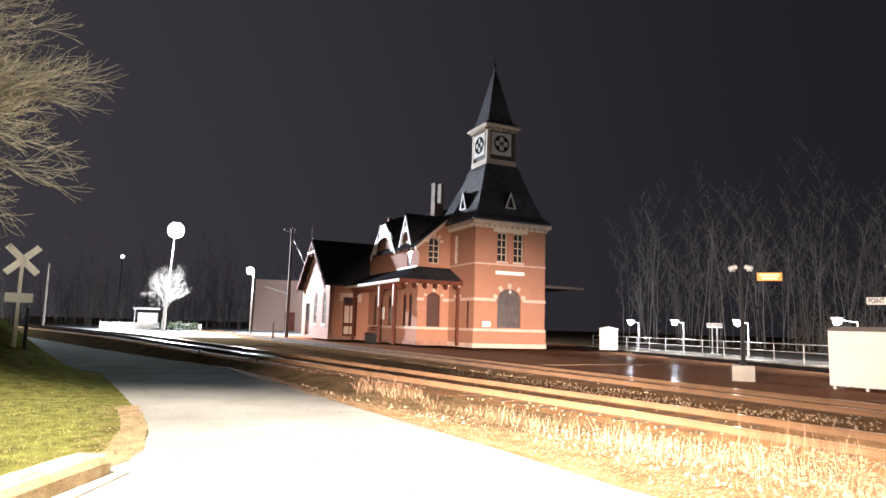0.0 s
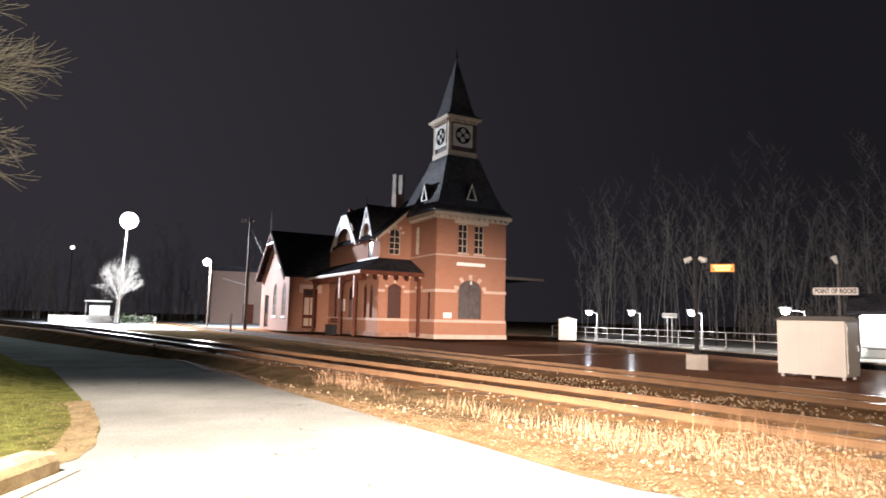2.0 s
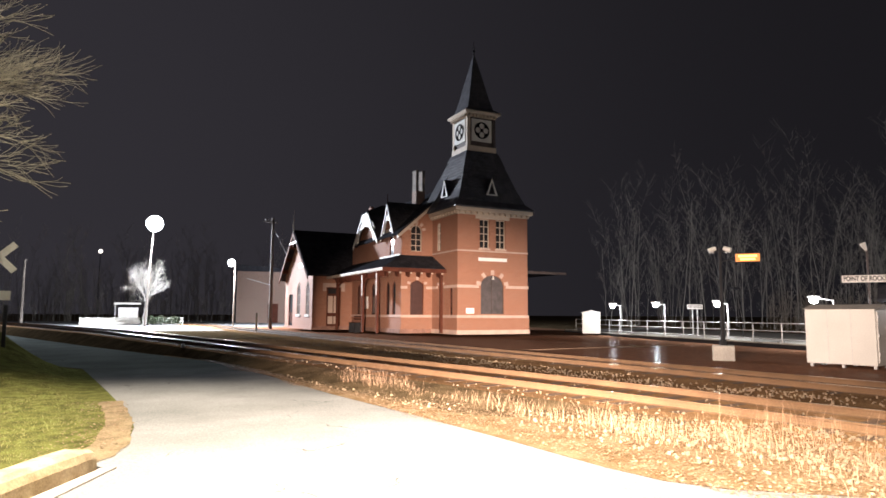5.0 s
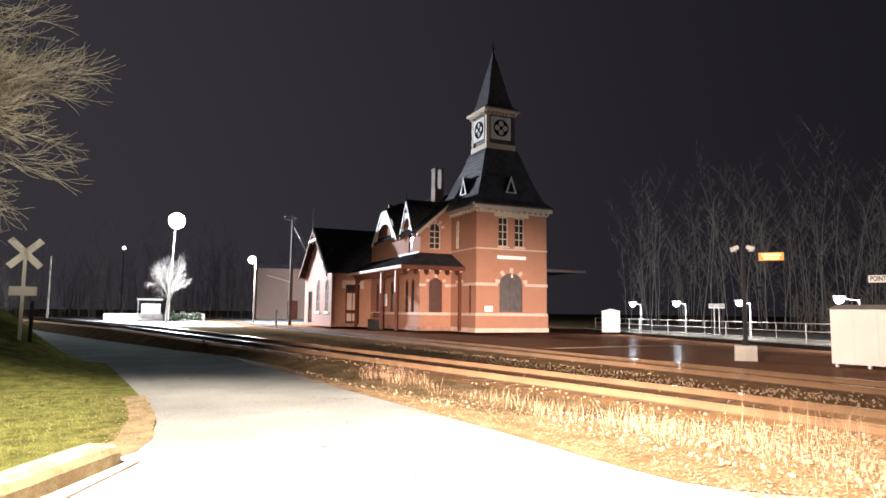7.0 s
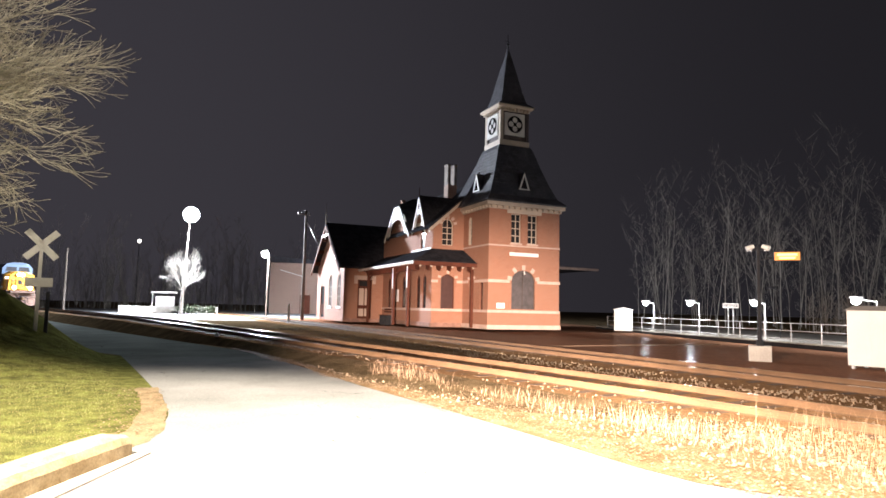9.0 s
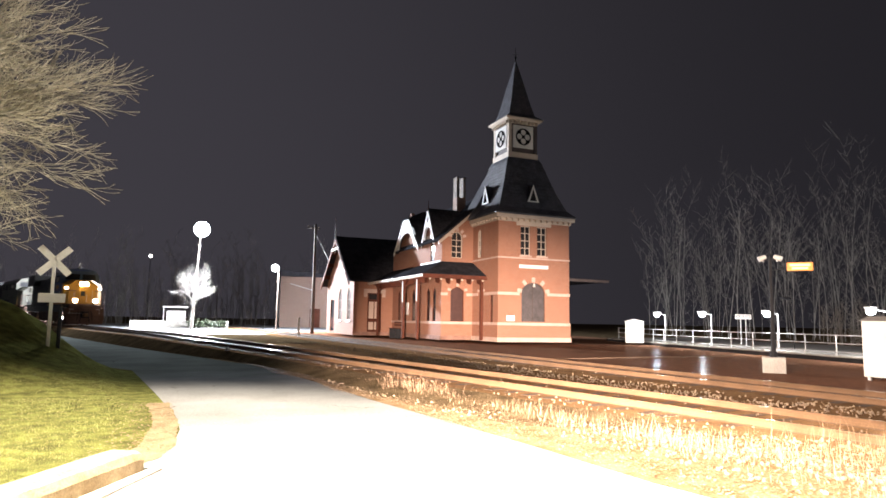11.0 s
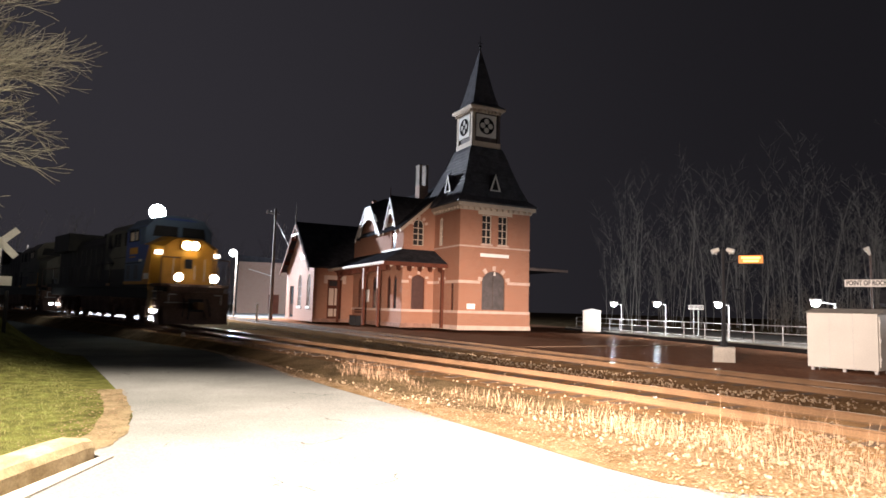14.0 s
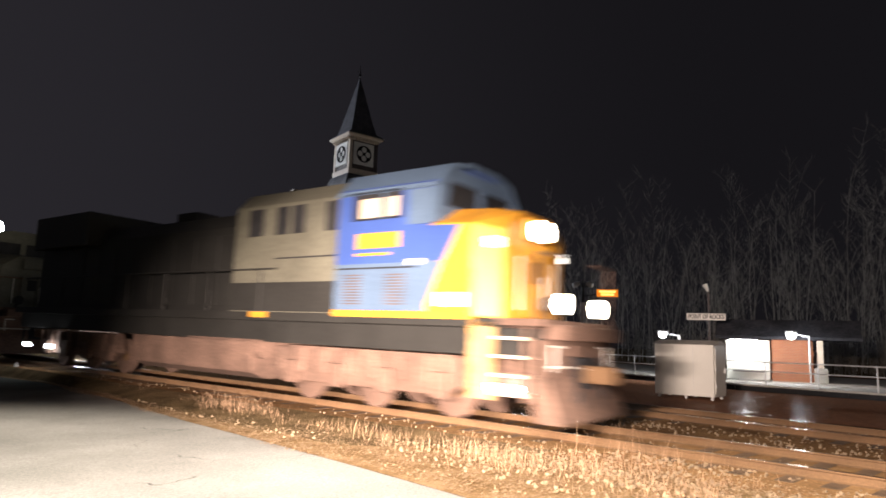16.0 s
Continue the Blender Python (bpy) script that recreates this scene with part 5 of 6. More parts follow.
while len(BRUSH) < 300:
    d, a = rnd.uniform(115, 160), radians(rnd.uniform(-8, 26))
    BRUSH.append((d * math.sin(a), d * math.cos(a)))
woods("far_brush", BRUSH, "dark brushwood at the foot of the distant woods", 15, 3.0, 7.0)
woods("far_woods", PLACES, "dark distant bare woods beyond the yard", 9, 9, 15)


# ---- verge: lawn, dry grass, stones, leaves ----
def lawn_z(x, y):
    s = min(1.0, max(0.0, (y - 14.5) / 5.5)) * min(1.0, max(0.0, (28 - y) / 6))
    q = min(1.0, max(0.0, (y - 19.7) / 2.2)) * min(1.0, max(0.0, (27 - y) / 3))
    return min(1.9, 0.42 * max(0.0, 1.15 - x)) * s + 0.7 * min(1.0, max(0.0, (0.4 - x) / 1.5)) * q * q * (3 - 2 * q)


def lawn():
    lawn_base = lambda d: -0.022 + 0.046 * min(1.0, max(0.0, d - 0.15) / 0.8)
    bm = bmesh.new()
    right = [(-3.4, 3.0), (-1.2, 5.2), (0.5, 7.3), (1.2, 8.6), (1.55, 10.5), (1.72, 13.5), (1.68, 17.8), (1.66, 20.8), (0.9, 22.45), (-3.0, 24.1), (-8, 26), (-14, 27)]
    prev = None
    for i in range(61):
        t = i / 60 * (len(right) - 1)
        k = min(int(t), len(right) - 2)
        x1 = right[k][0] + (right[k + 1][0] - right[k][0]) * (t - k)
        y1 = right[k][1] + (right[k + 1][1] - right[k][1]) * (t - k)
        row = []
        for j in range(24):
            x = x1 - 0.02 - (j / 23) ** 1.6 * 30
            row.append(bm.verts.new((x, y1, lawn_base(x1 - x) + lawn_z(x, y1) + 0.012 * noise.noise((x, y1, 0)))))
        if prev:
            for j in range(23):
                bm.faces.new((prev[j], prev[j + 1], row[j + 1], row[j]))
        prev = row
    tagged(part("lawn", bm, GRASS), "mown green lawn on a low bank beside the lane", "lawn", kind="structure")
    rnd = random.Random(2)
    bm = bmesh.new()
    for i in range(52000):
        y = 5.6 + 14.5 * rnd.random() ** 1.5
        x = 1.3 - rnd.random() ** 1.3 * 6.5
        edge = 1.35 if y > 11 else 0.3 + (y - 7.35) * 0.3
        if x > edge - abs(rnd.gauss(0, 0.12 if y > 11.5 else 0.6)):
            continue
        z = lawn_base(edge + 0.25 - x) + lawn_z(x, y)
        a, h = rnd.uniform(0, math.tau), rnd.uniform(0.014, 0.036) * min(1.0, 0.4 + edge - x)
        w = Vector((math.cos(a), math.sin(a), 0)) * rnd.uniform(0.003, 0.006)
        tip = Vector((x + rnd.uniform(-0.04, 0.04), y + rnd.uniform(-0.04, 0.04), z + h))
        b = Vector((x, y, z - 0.01))
        bm.faces.new((bm.verts.new(b - w), bm.verts.new(b + w), bm.verts.new(tip)))
    tagged(part("lawn_grass", bm, LAWN), "short green grass blades of the lawn", "grass", kind="stuff")


def worn_edge():
    """Trodden earth with leaf litter where the lawn meets the lane."""
    rnd = random.Random(14)
    inner = [(0.15, 7.5), (0.1, 8.2), (0.35, 8.9), (0.55, 9.6), (0.95, 10.4), (1.15, 11.4), (1.3, 13.0)]
    outer = [(1.66, 13.0), (1.56, 11.4), (1.48, 10.3), (1.34, 9.5), (1.22, 8.7), (0.98, 8.1), (0.6, 7.5)]
    def fine_line(pts, amount):
        out = []
        for p, q in zip(pts, pts[1:]):
            out += [(p[0] + (q[0] - p[0]) * k / 6 + rnd.uniform(-amount, amount), p[1] + (q[1] - p[1]) * k / 6) for k in range(6)]
        return out + [pts[-1]]
    sheet("worn_lawn_edge", fine_line(inner, 0.06) + fine_line(outer, 0.025), -0.0075, EARTH, "bare trodden earth with leaf litter beside the lane")
    bm = bmesh.new()
    for i in range(4200):
        y = 7.5 + 5.5 * rnd.random() ** 1.4
        k = min(5, int((y - 7.5) / 0.92))
        x = rnd.uniform(inner[k][0] - 1.1, outer[-1 - k][0] + 0.1)
        a = rnd.uniform(0, math.tau)
        d = Vector((math.cos(a), math.sin(a), rnd.uniform(-0.3, 0.3))) * rnd.uniform(0.008, 0.026)
        w = Vector((-math.sin(a), math.cos(a), rnd.uniform(-0.3, 0.3))) * rnd.uniform(0.006, 0.014)
        p = Vector((x, y, rnd.uniform(-0.004, 0.016)))
        bm.faces.new([bm.verts.new(q) for q in (p - d, p + w, p + d, p - w)])
    tagged(part("leaf_litter", bm, LEAF), "dry leaf litter on the worn lawn edge", "leaves", kind="stuff")


def verge():
    rnd = random.Random(5)
    # stones
    bm = bmesh.new()
    cube = [Vector((x, y, z)) for z in (-1, 1) for x, y in ((-1, -1), (1, -1), (1, 1), (-1, 1))]
    faces = ((3, 2, 1, 0), (4, 5, 6, 7), (0, 1, 5, 4), (1, 2, 6, 5), (2, 3, 7, 6), (3, 0, 4, 7))
    for i in range(15000):
        y = -3 + 45 * rnd.random() ** 2.0
        u = rnd.random()
        x = (rnd.uniform(6.2, 9.3) if y < 6 or u < 0.18 else rnd.uniform(11.9, 13.6)) if u < 0.5 else rnd.uniform(11.7, 13.7) if u < 0.85 else rnd.uniform(9.3, 17.0)
        x += track_x(y) - 10.27 if x < 11.8 else 0.0
        if min(abs(x - track_x(y) + 0.755), abs(x - track_x(y) - 0.755)) < 0.1 or x < 5.6:
            continue
        dens = noise.noise((x * 0.7, y * 0.5, 3))
        if 11.7 < x < 13.7 and rnd.random() < 0.6:
            continue
        if dens < -0.15 and rnd.random() < 0.75:
            continue
        s = rnd.uniform(0.01, 0.026) if x > 9.0 or y > 5.5 else rnd.uniform(0.01, 0.028)
        rot = Euler((rnd.uniform(0, 6), rnd.uniform(0, 6), rnd.uniform(0, 6))).to_matrix()
        m = Vector((rnd.uniform(0.7, 1.4), rnd.uniform(0.7, 1.2), rnd.uniform(0.5, 0.9))) * s
        vs = [bm.verts.new(Vector((x, y, s * 0.3 + (0.012 + track_z(y) if abs(x - track_x(y)) < 1.7 else 0.012 if abs(x - far_x(y)) < 1.5 else 0))) + rot @ Vector((c.x * m.x * rnd.uniform(0.6, 1), c.y * m.y * rnd.uniform(0.6, 1), c.z * m.z * rnd.uniform(0.6, 1)))) for c in cube]
        for f in faces:
            bm.faces.new([vs[k] for k in f])
    tagged(part("ballast_stones", bm, STONES), "loose pale ballast stones along the track", "ballast", kind="stuff")
    # leaves
    bm = bmesh.new()
    for i in range(60000):
        y = 1.0 + 38 * rnd.random() ** 1.8
        x = 5.28 + (track_x(y) - 1.9 - 5.28 + (0.5 if y < 9 else 0.0)) * rnd.random() + 0.25 * noise.noise((y * 0.4, 1, 2))
        z = rnd.uniform(-0.006, 0.02)
        if y > 27:
            continue
        a = rnd.uniform(0, math.tau)
        d, w = Vector((math.cos(a), math.sin(a), rnd.uniform(-0.3, 0.4))) * rnd.uniform(0.01, 0.03), Vector((-math.sin(a), math.cos(a), rnd.uniform(-0.2, 0.2))) * rnd.uniform(0.006, 0.017)
        p = Vector((x, y, z))
        bm.faces.new([bm.verts.new(q) for q in (p - d, p + w, p + d, p - w)])
    tagged(part("fallen_leaves", bm, LEAF), "dry fallen leaves on the verge", "leaves", kind="stuff")
    # tall dry grass in tufts
    bm = bmesh.new()
    for t in range(330):
        y = 3.0 + 20 * rnd.random() ** 1.3
        cx = 6.5 + (track_x(y) - 1.7 - 6.5) * rnd.random()
        if y > 19:
            continue
        tall = 0.10 + 0.95 * max(0, noise.noise((cx * 0.6, y * 0.35, 7)) + 0.2) * (1.0 if 4 < y < 15 else 0.45)
        for i in range(rnd.randint(8, 24)):
            b = Vector((cx + rnd.gauss(0, 0.17), y + rnd.gauss(0, 0.24), -0.02))
            h = tall * rnd.uniform(0.15, 1.15)
            lean = Vector((rnd.gauss(0, 0.27), rnd.gauss(0, 0.27), 0)) * h
            a = rnd.uniform(0, math.tau)
            w = Vector((math.cos(a), math.sin(a), 0)) * rnd.uniform(0.0014, 0.0034)
            mid = b + lean * 0.35 + Vector((0, 0, h * 0.55))
            tip = b + lean + Vector((0, 0, h))
            v = [bm.verts.new(q) for q in (b - w, b + w, mid + w * 0.8, mid - w * 0.8, tip)]
            bm.faces.new(v[:4])
            bm.faces.new((v[3], v[2], v[4]))
    tagged(part("dry_grass", bm, STRAW), "tall dry straw-coloured grass beside the track", "grass", kind="stuff")


lawn()
worn_edge()
verge()


# ---- train ----
YELLOW = mat("loco_yellow", (0.56, 0.27, 0.03), 0.45, vary=0.15, scale=1, fine=20, bump=0.03)
BLUE = mat("loco_blue", (0.045, 0.085, 0.28), 0.4, vary=0.15, scale=1, fine=20, bump=0.03)
PALE_BLUE = mat("loco_grey_blue", (0.085, 0.13, 0.205), 0.5, vary=0.15, scale=1, fine=20, bump=0.03)
TAN = mat("loco_dusty_grey", (0.12, 0.117, 0.092), 0.6, vary=0.25, scale=0.8, fine=14, bump=0.05)
# near-black hood grey: soot, with the dark beyond the beam's edge painted in
HOOD = mat("sooty_shaded_hood_grey", (0.022, 0.022, 0.021), 0.6, vary=0.3, scale=0.8, fine=14, bump=0.05)
DUSTY_YELLOW = mat("dusty_step_yellow", (0.42, 0.27, 0.13), 0.8, vary=0.3, scale=2, fine=20, bump=0.1)
GRIME = mat("dusty_running_gear", (0.17, 0.105, 0.08), 0.9, vary=0.4, scale=1.5, fine=18, bump=0.3)
CAR_GREY = mat("freight_car_paint", (0.09, 0.085, 0.08), 0.7, vary=0.35, scale=0.7, fine=12, bump=0.1)


def wheel_sets(root, ys):
    for y in ys:
        for s in (-0.755, 0.755):
            w = part("wheel", rods(((s - 0.07, 0, 0), (s + 0.07, 0, 0), 0.52, 0.5), seg=20), GRIME, root)
            w.location = (0, y, 0.52)
            part("hub", rods(((s + (0.09 if s > 0 else -0.09), 0, 0), (s, 0, 0), 0.14, 0.2), seg=12), RUST, w)


def bogie(root, y0, y1):
    for s in (-1, 1):
        bm = bmesh.new()
        prism(bm, [(y0, 0.6), (y0 + 0.2, 1.12), (y1 - 0.2, 1.12), (y1, 0.6), (y1 - 0.35, 0.42), (y0 + 0.35, 0.42)], "x", s * 1.22 - 0.1, s * 1.22 + 0.1)
        f = part("bogie_frame", bm, GRIME, root)
        n = max(2, round((y1 - y0) / 1.3))
        for i in range(n):
            y = y0 + 0.45 + (y1 - y0 - 0.9) * i / (n - 1)
            part("axle_box", boxed(s * 1.36 - 0.09, s * 1.36 + 0.09, y - 0.2, y + 0.2, 0.36, 0.82, 0.04), GRIME, f)
            for e in (-0.34, 0.34):
                part("coil_spring", rods(((s * 1.36, y + e, 0.62), (s * 1.36, y + e, 1.08), 0.1)), GRIME, f)


def locomotive(lead, m):
    L = 21.8
    nm = "diesel locomotive with yellow nose, blue cab and lit headlights" if lead else "trailing grey diesel locomotive behind the leading one, unlit"
    r = empty("locomotive", m, nm, "locomotive", "train")
    P = lambda name, bm, mm, lab="", par=None: part(name, bm, mm, par or r, lab)
    # pilot plate, coupler, anticlimber, steps
    P("pilot", prismed([(-1.45, 0.18), (1.45, 0.18), (1.5, 0.5), (1.5, 1.45), (-1.5, 1.45), (-1.5, 0.5)], "y", 0.35, 0.5, 0.03), GRIME, "dusty front pilot plate")
    P("snow_plough", prismed([(0.5, 0.15), (0.02, 0.15), (0.3, 0.85), (0.5, 0.85)], "x", -1.4, 1.4), GRIME)
    P("coupler", boxed(-0.14, 0.14, -0.35, 0.4, 0.75, 1.05, 0.05), RUST)
    P("anticlimber", boxed(-1.2, 1.2, 0.1, 0.5, 1.45, 1.7, 0.04), GRIME)
    P("front_platform", boxed(-1.5, 1.5, 0.63, 1.75, 1.66, 1.78, 0.02), GRIME)
    for s in (-1, 1):
        P("step_well", boxed(s * 1.5 - 0.03, s * 1.5 + 0.03, 1.56, 2.05, 0.45, 1.72, 0.01), DUSTY_YELLOW, "dusty yellow step well plate")
        P("step_well", boxed(s * 1.5 - 0.03, s * 1.5 + 0.03, 0.86, 0.95, 0.45, 1.72, 0.01), GRIME)
        P("step_back", boxed(s * 1.08 - 0.02, s * 1.08 + 0.02, 0.9, 1.6, 0.5, 1.66), GRIME)
        for z in (0.56, 0.86, 1.16, 1.46):
            P("step", boxed(min(s * 1.1, s * 1.53), max(s * 1.1, s * 1.53), 0.93, 1.58, z - 0.03, z + 0.02, 0.008), CREAM)
        P("handrail", rods(((s * 1.5, 0.45, 1.75), (s * 1.5, 0.45, 2.85), 0.025), ((s * 1.5, 0.45, 2.85), (s * 0.7, 0.42, 2.85), 0.025)), GRIME)
        P("handrail", rods(((s * 1.54, 2.0, 1.5), (s * 1.54, 2.0, 2.6), 0.018)), YELLOW)
        P("walkway_rail", rods(*[((s * 1.5, y, 1.75), (s * 1.5, y, 2.75), 0.02) for y in (8, 10, 12, 14, 16, 18, 20)], ((s * 1.5, 7.5, 2.75), (s * 1.5, 20.8, 2.75), 0.02)), HOOD)
        d = P("ditch_light", rods(((s * 0.78, 0.66, 2.05), (s * 0.78, 0.9, 2.05), 0.16, 0.12), ((s * 0.78, 0.82, 1.76), (s * 0.78, 0.82, 1.95), 0.05), seg=14), BLACK)
        P("ditch_lens", rods(((s * 0.78, 0.61, 2.05), (s * 0.78, 0.655, 2.05), 0.17), seg=14), LAMP_WARM if lead else GLASS, "lit round ditch light" if lead else "", d)
        P("mu_hose", rods(((s * 0.5, 0.3, 1.2), (s * 0.55, 0.1, 0.8), 0.03), ((s * 0.55, 0.1, 0.8), (s * 0.6, 0.15, 0.45), 0.03)), BLACK)
        P("pilot_grab", rods(((s * 1.15, 0.32, 0.95), (s * 1.15, 0.32, 1.35), 0.018), ((s * 1.15, 0.32, 1.35), (s * 0.85, 0.32, 1.35), 0.018)), WHITE)
        P("air_hose", rods(((s * 0.3, 0.33, 0.8), (s * 0.34, 0.12, 0.55), 0.028), ((s * 0.34, 0.12, 0.55), (s * 0.4, 0.1, 0.32), 0.028)), BLACK)
    P("uncoupling_lever", rods(((-1.3, 0.3, 1.02), (-0.2, 0.3, 1.02), 0.016), ((-0.2, 0.3, 1.02), (-0.05, 0.1, 0.95), 0.016)), WHITE)
    P("drawbar_pocket", boxed(-0.32, 0.32, 0.22, 0.36, 0.62, 1.18, 0.03), BLACK)
    P("receptacle_box", boxed(-0.5, -0.28, 0.26, 0.36, 1.2, 1.38, 0.02), GRIME)
    # the whole pilot group stands back from the coupler's face
    for o in r.children:
        if o.name.split(".")[0] not in ("ditch_light", "step_well") and max(v.co.y for v in o.data.vertices) < 1.0:
            for v in o.data.vertices:
                v.co.y += 0.28
    # frame and sill
    P("underframe", boxed(-1.3, 1.3, 0.82, L - 0.4, 1.15, 1.62, 0.02), HOOD)
    P("walkway", boxed(-1.53, 1.53, 1.5, L - 0.5, 1.62, 1.76, 0.015), HOOD)
    for s in (-1, 1):
        P("sill_stripe", boxed(s * 1.535 - 0.02, s * 1.535 + 0.02, 2.06, 5.5, 1.74, 1.87, 0.005), YELLOW, "yellow sill stripe")
        P("sill", boxed(s * 1.545 - 0.02, s * 1.545 + 0.02, 5.5, L - 0.5, 1.62, 1.8, 0.005), HOOD)
        P("reflective_patch", boxed(s * 1.57 - 0.015, s * 1.57 + 0.015, 7.6, 8.2, 1.68, 1.8), YELLOW)
        P("air_reservoir", rods(((s * 1.15, 8.0, 1.0), (s * 1.15, 11.0, 1.0), 0.24), seg=14), GRIME)
    P("fuel_tank", prismed([(-1.4, 1.15), (-1.3, 0.45), (-0.9, 0.3), (0.9, 0.3), (1.3, 0.45), (1.4, 1.15)], "y", 8.3, 13.6, 0.04), GRIME)
    # nose: full width behind, chamfered towards its flat front, with door, number boards and headlight
    c1 = YELLOW if lead else TAN
    bm = bmesh.new()
    prev = None
    for w, y, w2, z1, z2 in ((1.12, 1.62, 0.55, 3.34, 3.74), (1.5, 2.08, 0.75, 3.42, 3.8), (1.5, 3.1, 0.85, 3.46, 3.84)):
        row = [bm.verts.new((x, y, z)) for x, z in ((-w, 1.78), (w, 1.78), (w, z1), (w2, z2), (-w2, z2), (-w, z1))]
        if prev:
            for i in range(6):
                bm.faces.new((prev[i], prev[(i + 1) % 6], row[(i + 1) % 6], row[i]))
        else:
            bm.faces.new(row)
        prev = row
    bm.faces.new(prev[::-1])
    nose = P("nose", bev(bm, 0.03), c1, "wide yellow nose" if lead else "")
    P("nose_door", boxed(-0.42, 0.36, 1.56, 1.61, 1.85, 3.0, 0.02), c1, "", nose)
    P("door_window", boxed(-0.2, 0.14, 1.545, 1.565, 2.45, 2.85, 0.01), BLACK, "", nose)
    for x, z0, z1 in ((0.26, 2.0, 2.6), (-0.7, 1.95, 2.9), (0.7, 1.95, 2.9)):
        P("door_grab", rods(((x, 1.54, z0), (x, 1.54, z1), 0.018)), WHITE, "", nose)
    P("headlight_case", boxed(-0.42, 0.42, 1.5, 1.9, 3.24, 3.66, 0.05), c1, "", nose)
    if lead:
        for s in (-0.17, 0.17):
            P("headlight", rods(((s, 1.44, 3.43), (s, 1.5, 3.43), 0.18), seg=16), LAMP_WARM, "glaring twin headlight", nose)
        for s in (-1, 1):
            P("number_board", boxed(s * 1.12 - 0.3, s * 1.12 + 0.3, 1.66, 1.86, 3.0, 3.17, 0.015), BOARD_LIT, "lit white number board", nose)
            P("nose_side", prismed([(3.09, 2.77), (2.72, 2.77), (2.37, 3.40), (3.09, 3.43)], "x", s * 1.503 - 0.006, s * 1.503 + 0.006), BLUE, "blue rear flank of the nose", nose)
            P("nose_side", prismed([(3.09, 2.765), (2.725, 2.765), (3.09, 1.98)], "x", s * 1.503 - 0.006, s * 1.503 + 0.006), PALE_BLUE, "grey-blue lower flank of the nose", nose)
            P("reflective_panel", boxed(s * 1.508 - 0.006, s * 1.508 + 0.006, 2.2, 2.85, 1.96, 2.2), REFLECT, "pale reflective panel", nose)
    # cab, with a raked front
    c2 = PALE_BLUE if lead else TAN
    section = [(-1.5, 1.76), (1.5, 1.76), (1.5, 4.22), (1.08, 4.62), (0.5, 4.74), (-0.5, 4.74), (-1.08, 4.62), (-1.5, 4.22)]
    bm = bmesh.new()
    prism(bm, section, "y", 3.1, 5.55)
    for v in bm.verts:
        if v.co.y < 3.2 and v.co.z > 4.0:
            v.co.y -= 0.14
    cab = P("cab", bev(bm, 0.03), BLUE if lead else TAN, "blue cab" if lead else "")
    P("cab_roof", prismed([(-1.54, 4.16), (-1.1, 4.66), (-0.5, 4.79), (0.5, 4.79), (1.1, 4.66), (1.54, 4.16), (1.5, 4.14), (1.06, 4.57), (0.5, 4.7), (-0.5, 4.7), (-1.06, 4.57), (-1.5, 4.14)], "y", 2.86, 5.6, 0.01), c2, "pale grey-blue roof" if lead else "", cab)
    P("cab_front", pierced([(-1.5, 3.5), (1.5, 3.5), (1.5, 4.2), (1.06, 4.6), (-1.06, 4.6), (-1.5, 4.2)], [[(-1.22, 3.84), (-0.1, 3.84), (-0.1, 4.32), (-1.12, 4.32)], [(0.1, 3.84), (1.22, 3.84), (1.12, 4.32), (0.1, 4.32)]], "y", 2.89, 2.96), c2, "grey-blue windscreen surround" if lead else "", cab)
    for s in (-1, 1):
        P("windscreen", boxed(min(s * 0.08, s * 1.24), max(s * 0.08, s * 1.24), 2.925, 2.95, 3.82, 4.34), BLACK, "dark windscreen", cab)
        P("lower_side", boxed(s * 1.506 - 0.012, s * 1.506 + 0.012, 3.1, 5.52, 1.88, 2.765, 0.004), c2, "grey-blue lower cab side" if lead else "", cab)
        P("upper_band", boxed(s * 1.507 - 0.012, s * 1.507 + 0.012, 3.0, 5.55, 4.14, 4.24, 0.004), c2, "", cab)
        P("corner_post", boxed(s * 1.507 - 0.012, s * 1.507 + 0.012, 2.97, 3.62, 3.47, 4.13, 0.004), c2, "", cab)
        P("side_window", boxed(s * 1.52 - 0.02, s * 1.52 + 0.02, 3.78, 5.08, 3.62, 4.14, 0.015), BLACK, "dark sliding side window", cab)
        for y0, y1 in ((3.86, 4.14), (4.34, 4.86)):
            P("blind", boxed(s * 1.538 - 0.01, s * 1.538 + 0.01, y0, y1, 3.66, 4.04, 0.005), CREAM if s < 0 else GLASS, "", cab)
        P("window_divider", boxed(s * 1.545 - 0.012, s * 1.545 + 0.012, 4.2, 4.27, 3.62, 4.14), c2, "", cab)
        P("sun_visor", boxed(min(s * 1.5, s * 1.68), max(s * 1.5, s * 1.68), 3.74, 5.12, 4.15, 4.18), c2, "", cab)
        P("side_seam", boxed(s * 1.52 - 0.006, s * 1.52 + 0.006, 3.35, 5.5, 2.66, 2.69), BLACK, "", cab)
        for y0, y1 in ((3.62, 4.1), (4.76, 5.24)):
            for i in range(11):
                P("louvre", boxed(s * 1.525 - 0.012, s * 1.525 + 0.012, y0, y1, 1.98 + i * 0.055, 2.005 + i * 0.055), GREY_WOOD, "", cab)
        if lead:
            P("number_bar", boxed(s * 1.522 - 0.006, s * 1.522 + 0.006, 3.81, 4.94, 3.06, 3.36), YELLOW, "yellow bar in place of painted figures", cab)
            P("number_bar", boxed(s * 1.522 - 0.006, s * 1.522 + 0.006, 4.05, 4.95, 2.92, 2.97), YELLOW, "", cab)
            P("cab_plate", boxed(s * 1.522 - 0.006, s * 1.522 + 0.006, 3.2, 3.55, 2.72, 2.82), REFLECT, "small white plate", cab)
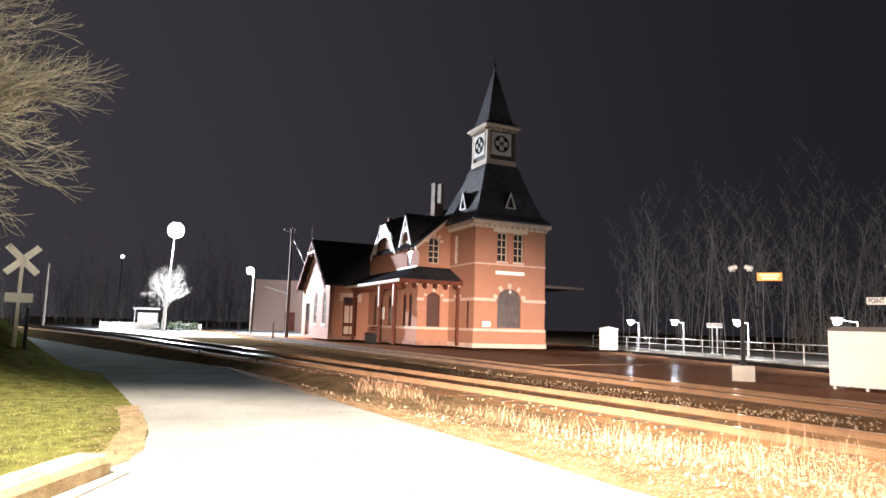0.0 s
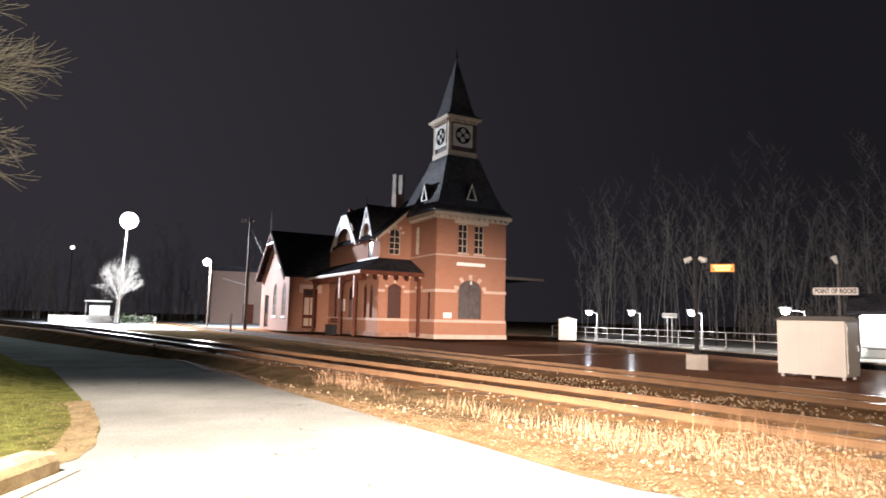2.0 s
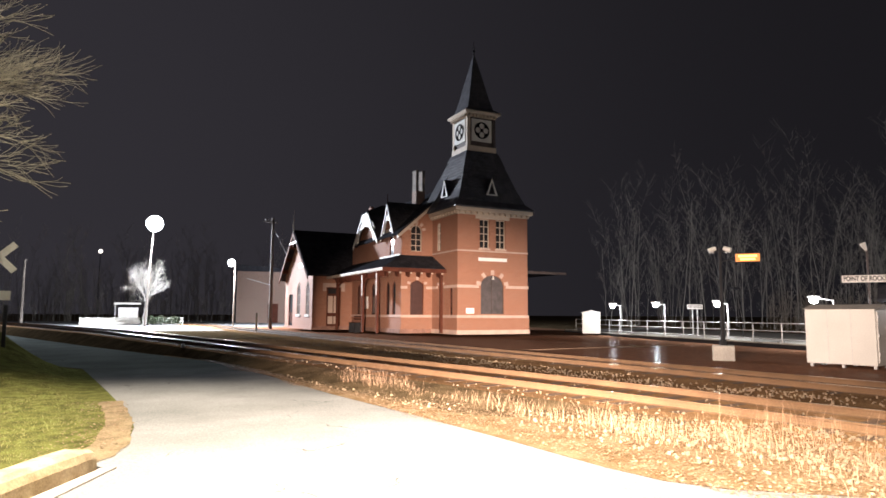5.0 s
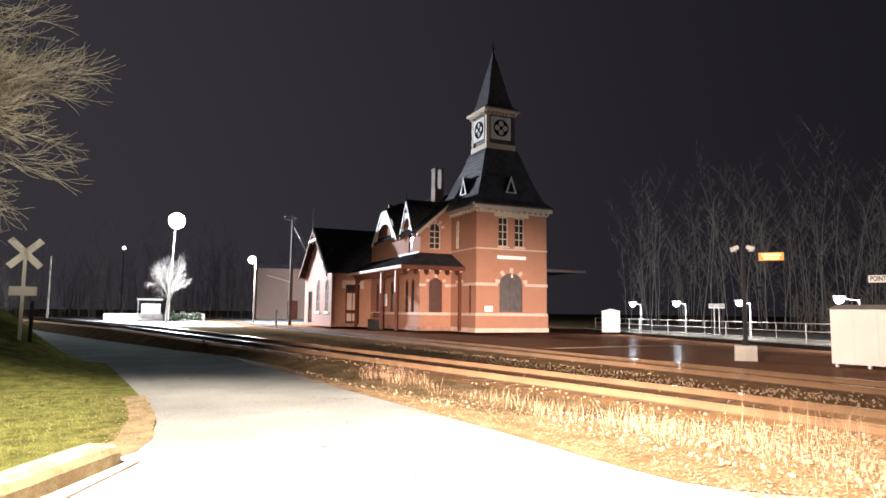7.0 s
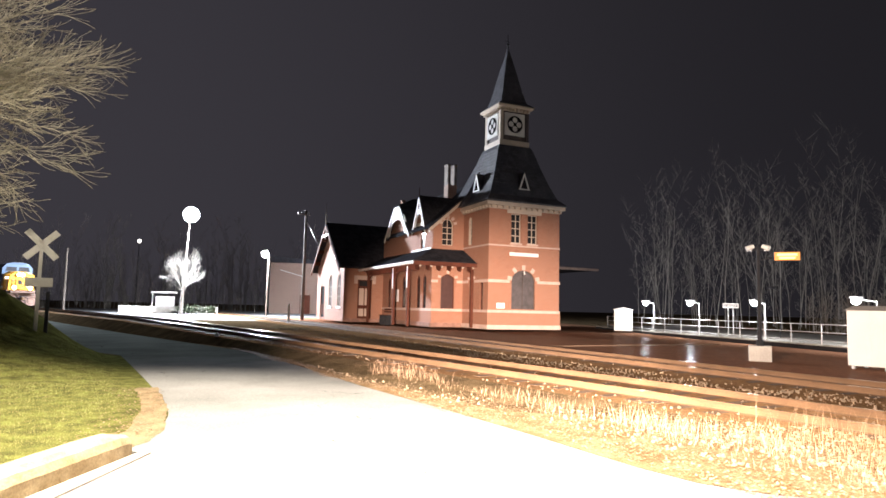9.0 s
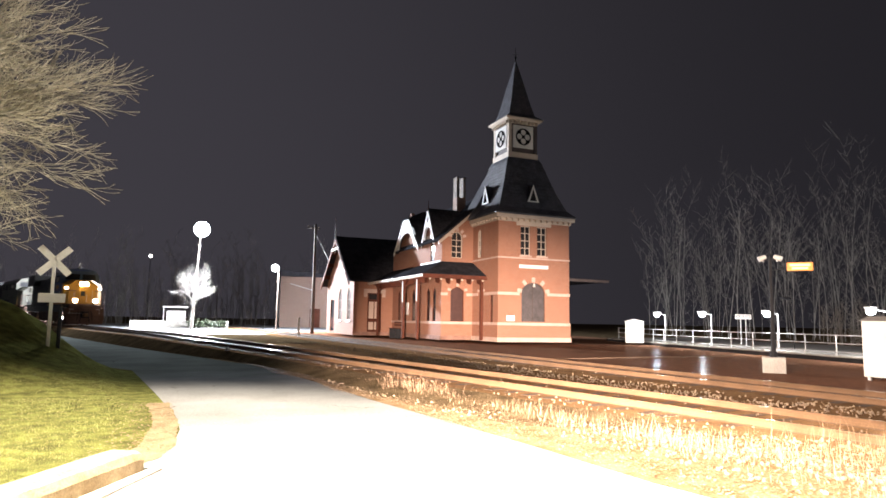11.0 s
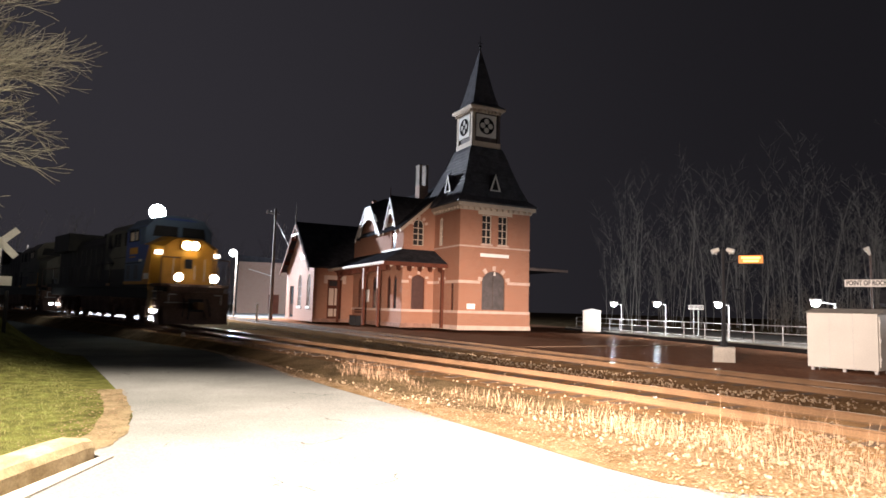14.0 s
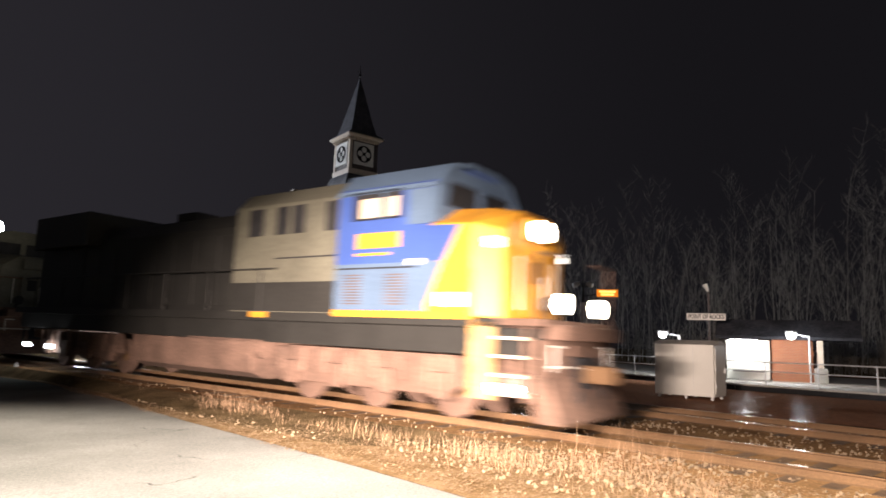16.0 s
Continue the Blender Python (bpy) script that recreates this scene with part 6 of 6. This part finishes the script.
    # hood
    hood = P("hood", prismed([(-1.0, 1.76), (1.0, 1.76), (1.0, 3.9), (0.8, 4.25), (-0.8, 4.25), (-1.0, 3.9)], "y", 9.15, L - 0.8, 0.03), HOOD, "sooty grey engine hood, shade included in its near-black colour")
    aux = P("auxiliary_cab", prismed([(-1.46, 1.76), (1.46, 1.76), (1.46, 4.2), (1.08, 4.58), (-1.08, 4.58), (-1.46, 4.2)], "y", 5.55, 9.15, 0.03), TAN, "dusty grey equipment bay")
    for s in (-1, 1):
        for y0, y1 in ((5.62, 5.95), (6.65, 7.05), (7.2, 7.6), (8.1, 8.6)):
            P("bay_grille", boxed(s * 1.47 - 0.015, s * 1.47 + 0.015, y0, y1, 3.5, 4.12, 0.01), BLACK, "dark square bay grille", aux)
        P("bay_seam", boxed(s * 1.465 - 0.008, s * 1.465 + 0.008, 5.6, 7.6, 2.96, 2.99), BLACK, "", aux)
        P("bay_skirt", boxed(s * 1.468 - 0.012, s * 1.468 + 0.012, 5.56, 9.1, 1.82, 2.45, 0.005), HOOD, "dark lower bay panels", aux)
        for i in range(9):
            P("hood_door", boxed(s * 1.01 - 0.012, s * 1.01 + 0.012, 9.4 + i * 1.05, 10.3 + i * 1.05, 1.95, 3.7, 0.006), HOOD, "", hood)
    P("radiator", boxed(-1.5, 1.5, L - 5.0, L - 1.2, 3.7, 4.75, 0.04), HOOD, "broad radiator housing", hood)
    P("exhaust", boxed(-0.4, 0.4, 12.6, 13.6, 4.25, 4.6, 0.03), BLACK, "", hood)
    P("horn", rods(((0.1, 5.4, 4.79), (0.1, 4.9, 4.92), 0.03, 0.08)), BLACK, "", cab)
    bogie(r, 2.3, 7.3)
    bogie(r, 14.4, 19.4)
    wheel_sets(r, (2.8, 4.8, 6.8, 14.9, 16.9, 18.9))
    if lead:
        P("step_light", boxed(-1.57, -1.3, 1.15, 1.6, 0.6, 0.7, 0.01), LAMP_PLATFORM, "small white step light")
    for y in (18.4, 20.1):
        P("step_light", boxed(-1.57, -1.4, y, y + 0.22, 0.55, 0.66, 0.01), LAMP_PLATFORM, "small white step light")
    for o in r.children_recursive:
        if o.name.split(".")[0] not in ("wheel", "hub"):
            for v in o.data.vertices:
                v.co.z *= 1.05
    return r


def hopper_car(m):
    r = empty("hopper_car", m, "dark grey ribbed open hopper car", "freight car", "train")
    part("body", prismed([(-1.5, 1.3), (1.5, 1.3), (1.58, 3.6), (-1.58, 3.6)], "y", 0.8, 15.2, 0.03), CAR_GREY, r)
    part("top_sill", boxed(-1.65, 1.65, 0.7, 15.3, 3.58, 3.72, 0.01), CAR_GREY, r)
    for i in range(13):
        for s in (-1, 1):
            part("rib", boxed(s * 1.6 - 0.05, s * 1.6 + 0.05, 1.2 + i * 1.12, 1.32 + i * 1.12, 1.3, 3.6, 0.01), CAR_GREY, r)
    part("frame", boxed(-0.3, 0.3, 0, 16, 0.9, 1.3, 0.02), GRIME, r)
    part("load", prismed([(-1.4, 3.5), (1.4, 3.5), (0.5, 3.95), (-0.5, 3.95)], "y", 1.5, 14.5), mat("coal", (0.02, 0.02, 0.022), 0.8, vary=0.4, fine=12, bump=0.8), r)
    for y in (1.4, 12.8):
        bogie(r, y, y + 2.0)
        wheel_sets(r, (y + 0.35, y + 1.65))
    return r


def rail_point(y):
    return Vector((track_x(y), y, 0.15 + track_z(y)))


# distance of each vehicle's front behind the train's front
TRAIN = [(0.0, locomotive(True, Matrix())), (22.6, locomotive(False, Matrix()))]
first_car = hopper_car(Matrix())
TRAIN.append((45.2, first_car))
for i in range(1, 4):
    TRAIN.append((45.2 + 16.6 * i, copy_thing(first_car, Matrix())))
SPEED = 11.35


def front_at(t):
    """Where the train's front stands on the line at t seconds."""
    lag = ((14.0, 0.0), (14.5, 0.03), (15.0, 0.27), (15.5, 0.35), (16.0, 0.0))
    late = 0.0
    for (t0, a), (t1, b) in zip(lag, lag[1:]):
        if t0 <= t <= t1:
            late = a + (b - a) * (t - t0) / (t1 - t0)
    return 5.95 + SPEED * (16.0 - t) + late


def motions():
    for back, ob in TRAIN:
        mid = 10.9 if back < 30 else 8.0
        rows = []
        for i in range(33):
            t = i * 0.5
            y = front_at(t) + back * 0.9867
            a, b, c = rail_point(y + mid - 6), rail_point(y + mid + 6), rail_point(y + mid)
            d = (b - a).normalized()
            turn, climb = math.degrees(math.atan2(-d.x, d.y)), math.degrees(math.asin(d.z))
            m = pose(0, 0, 0, climb, 0, turn)
            f = (a + b) / 2 - m @ Vector((0, mid, 0))
            rows.append((t, Matrix.Translation(f) @ m))
        walk(ob, rows)


motions()
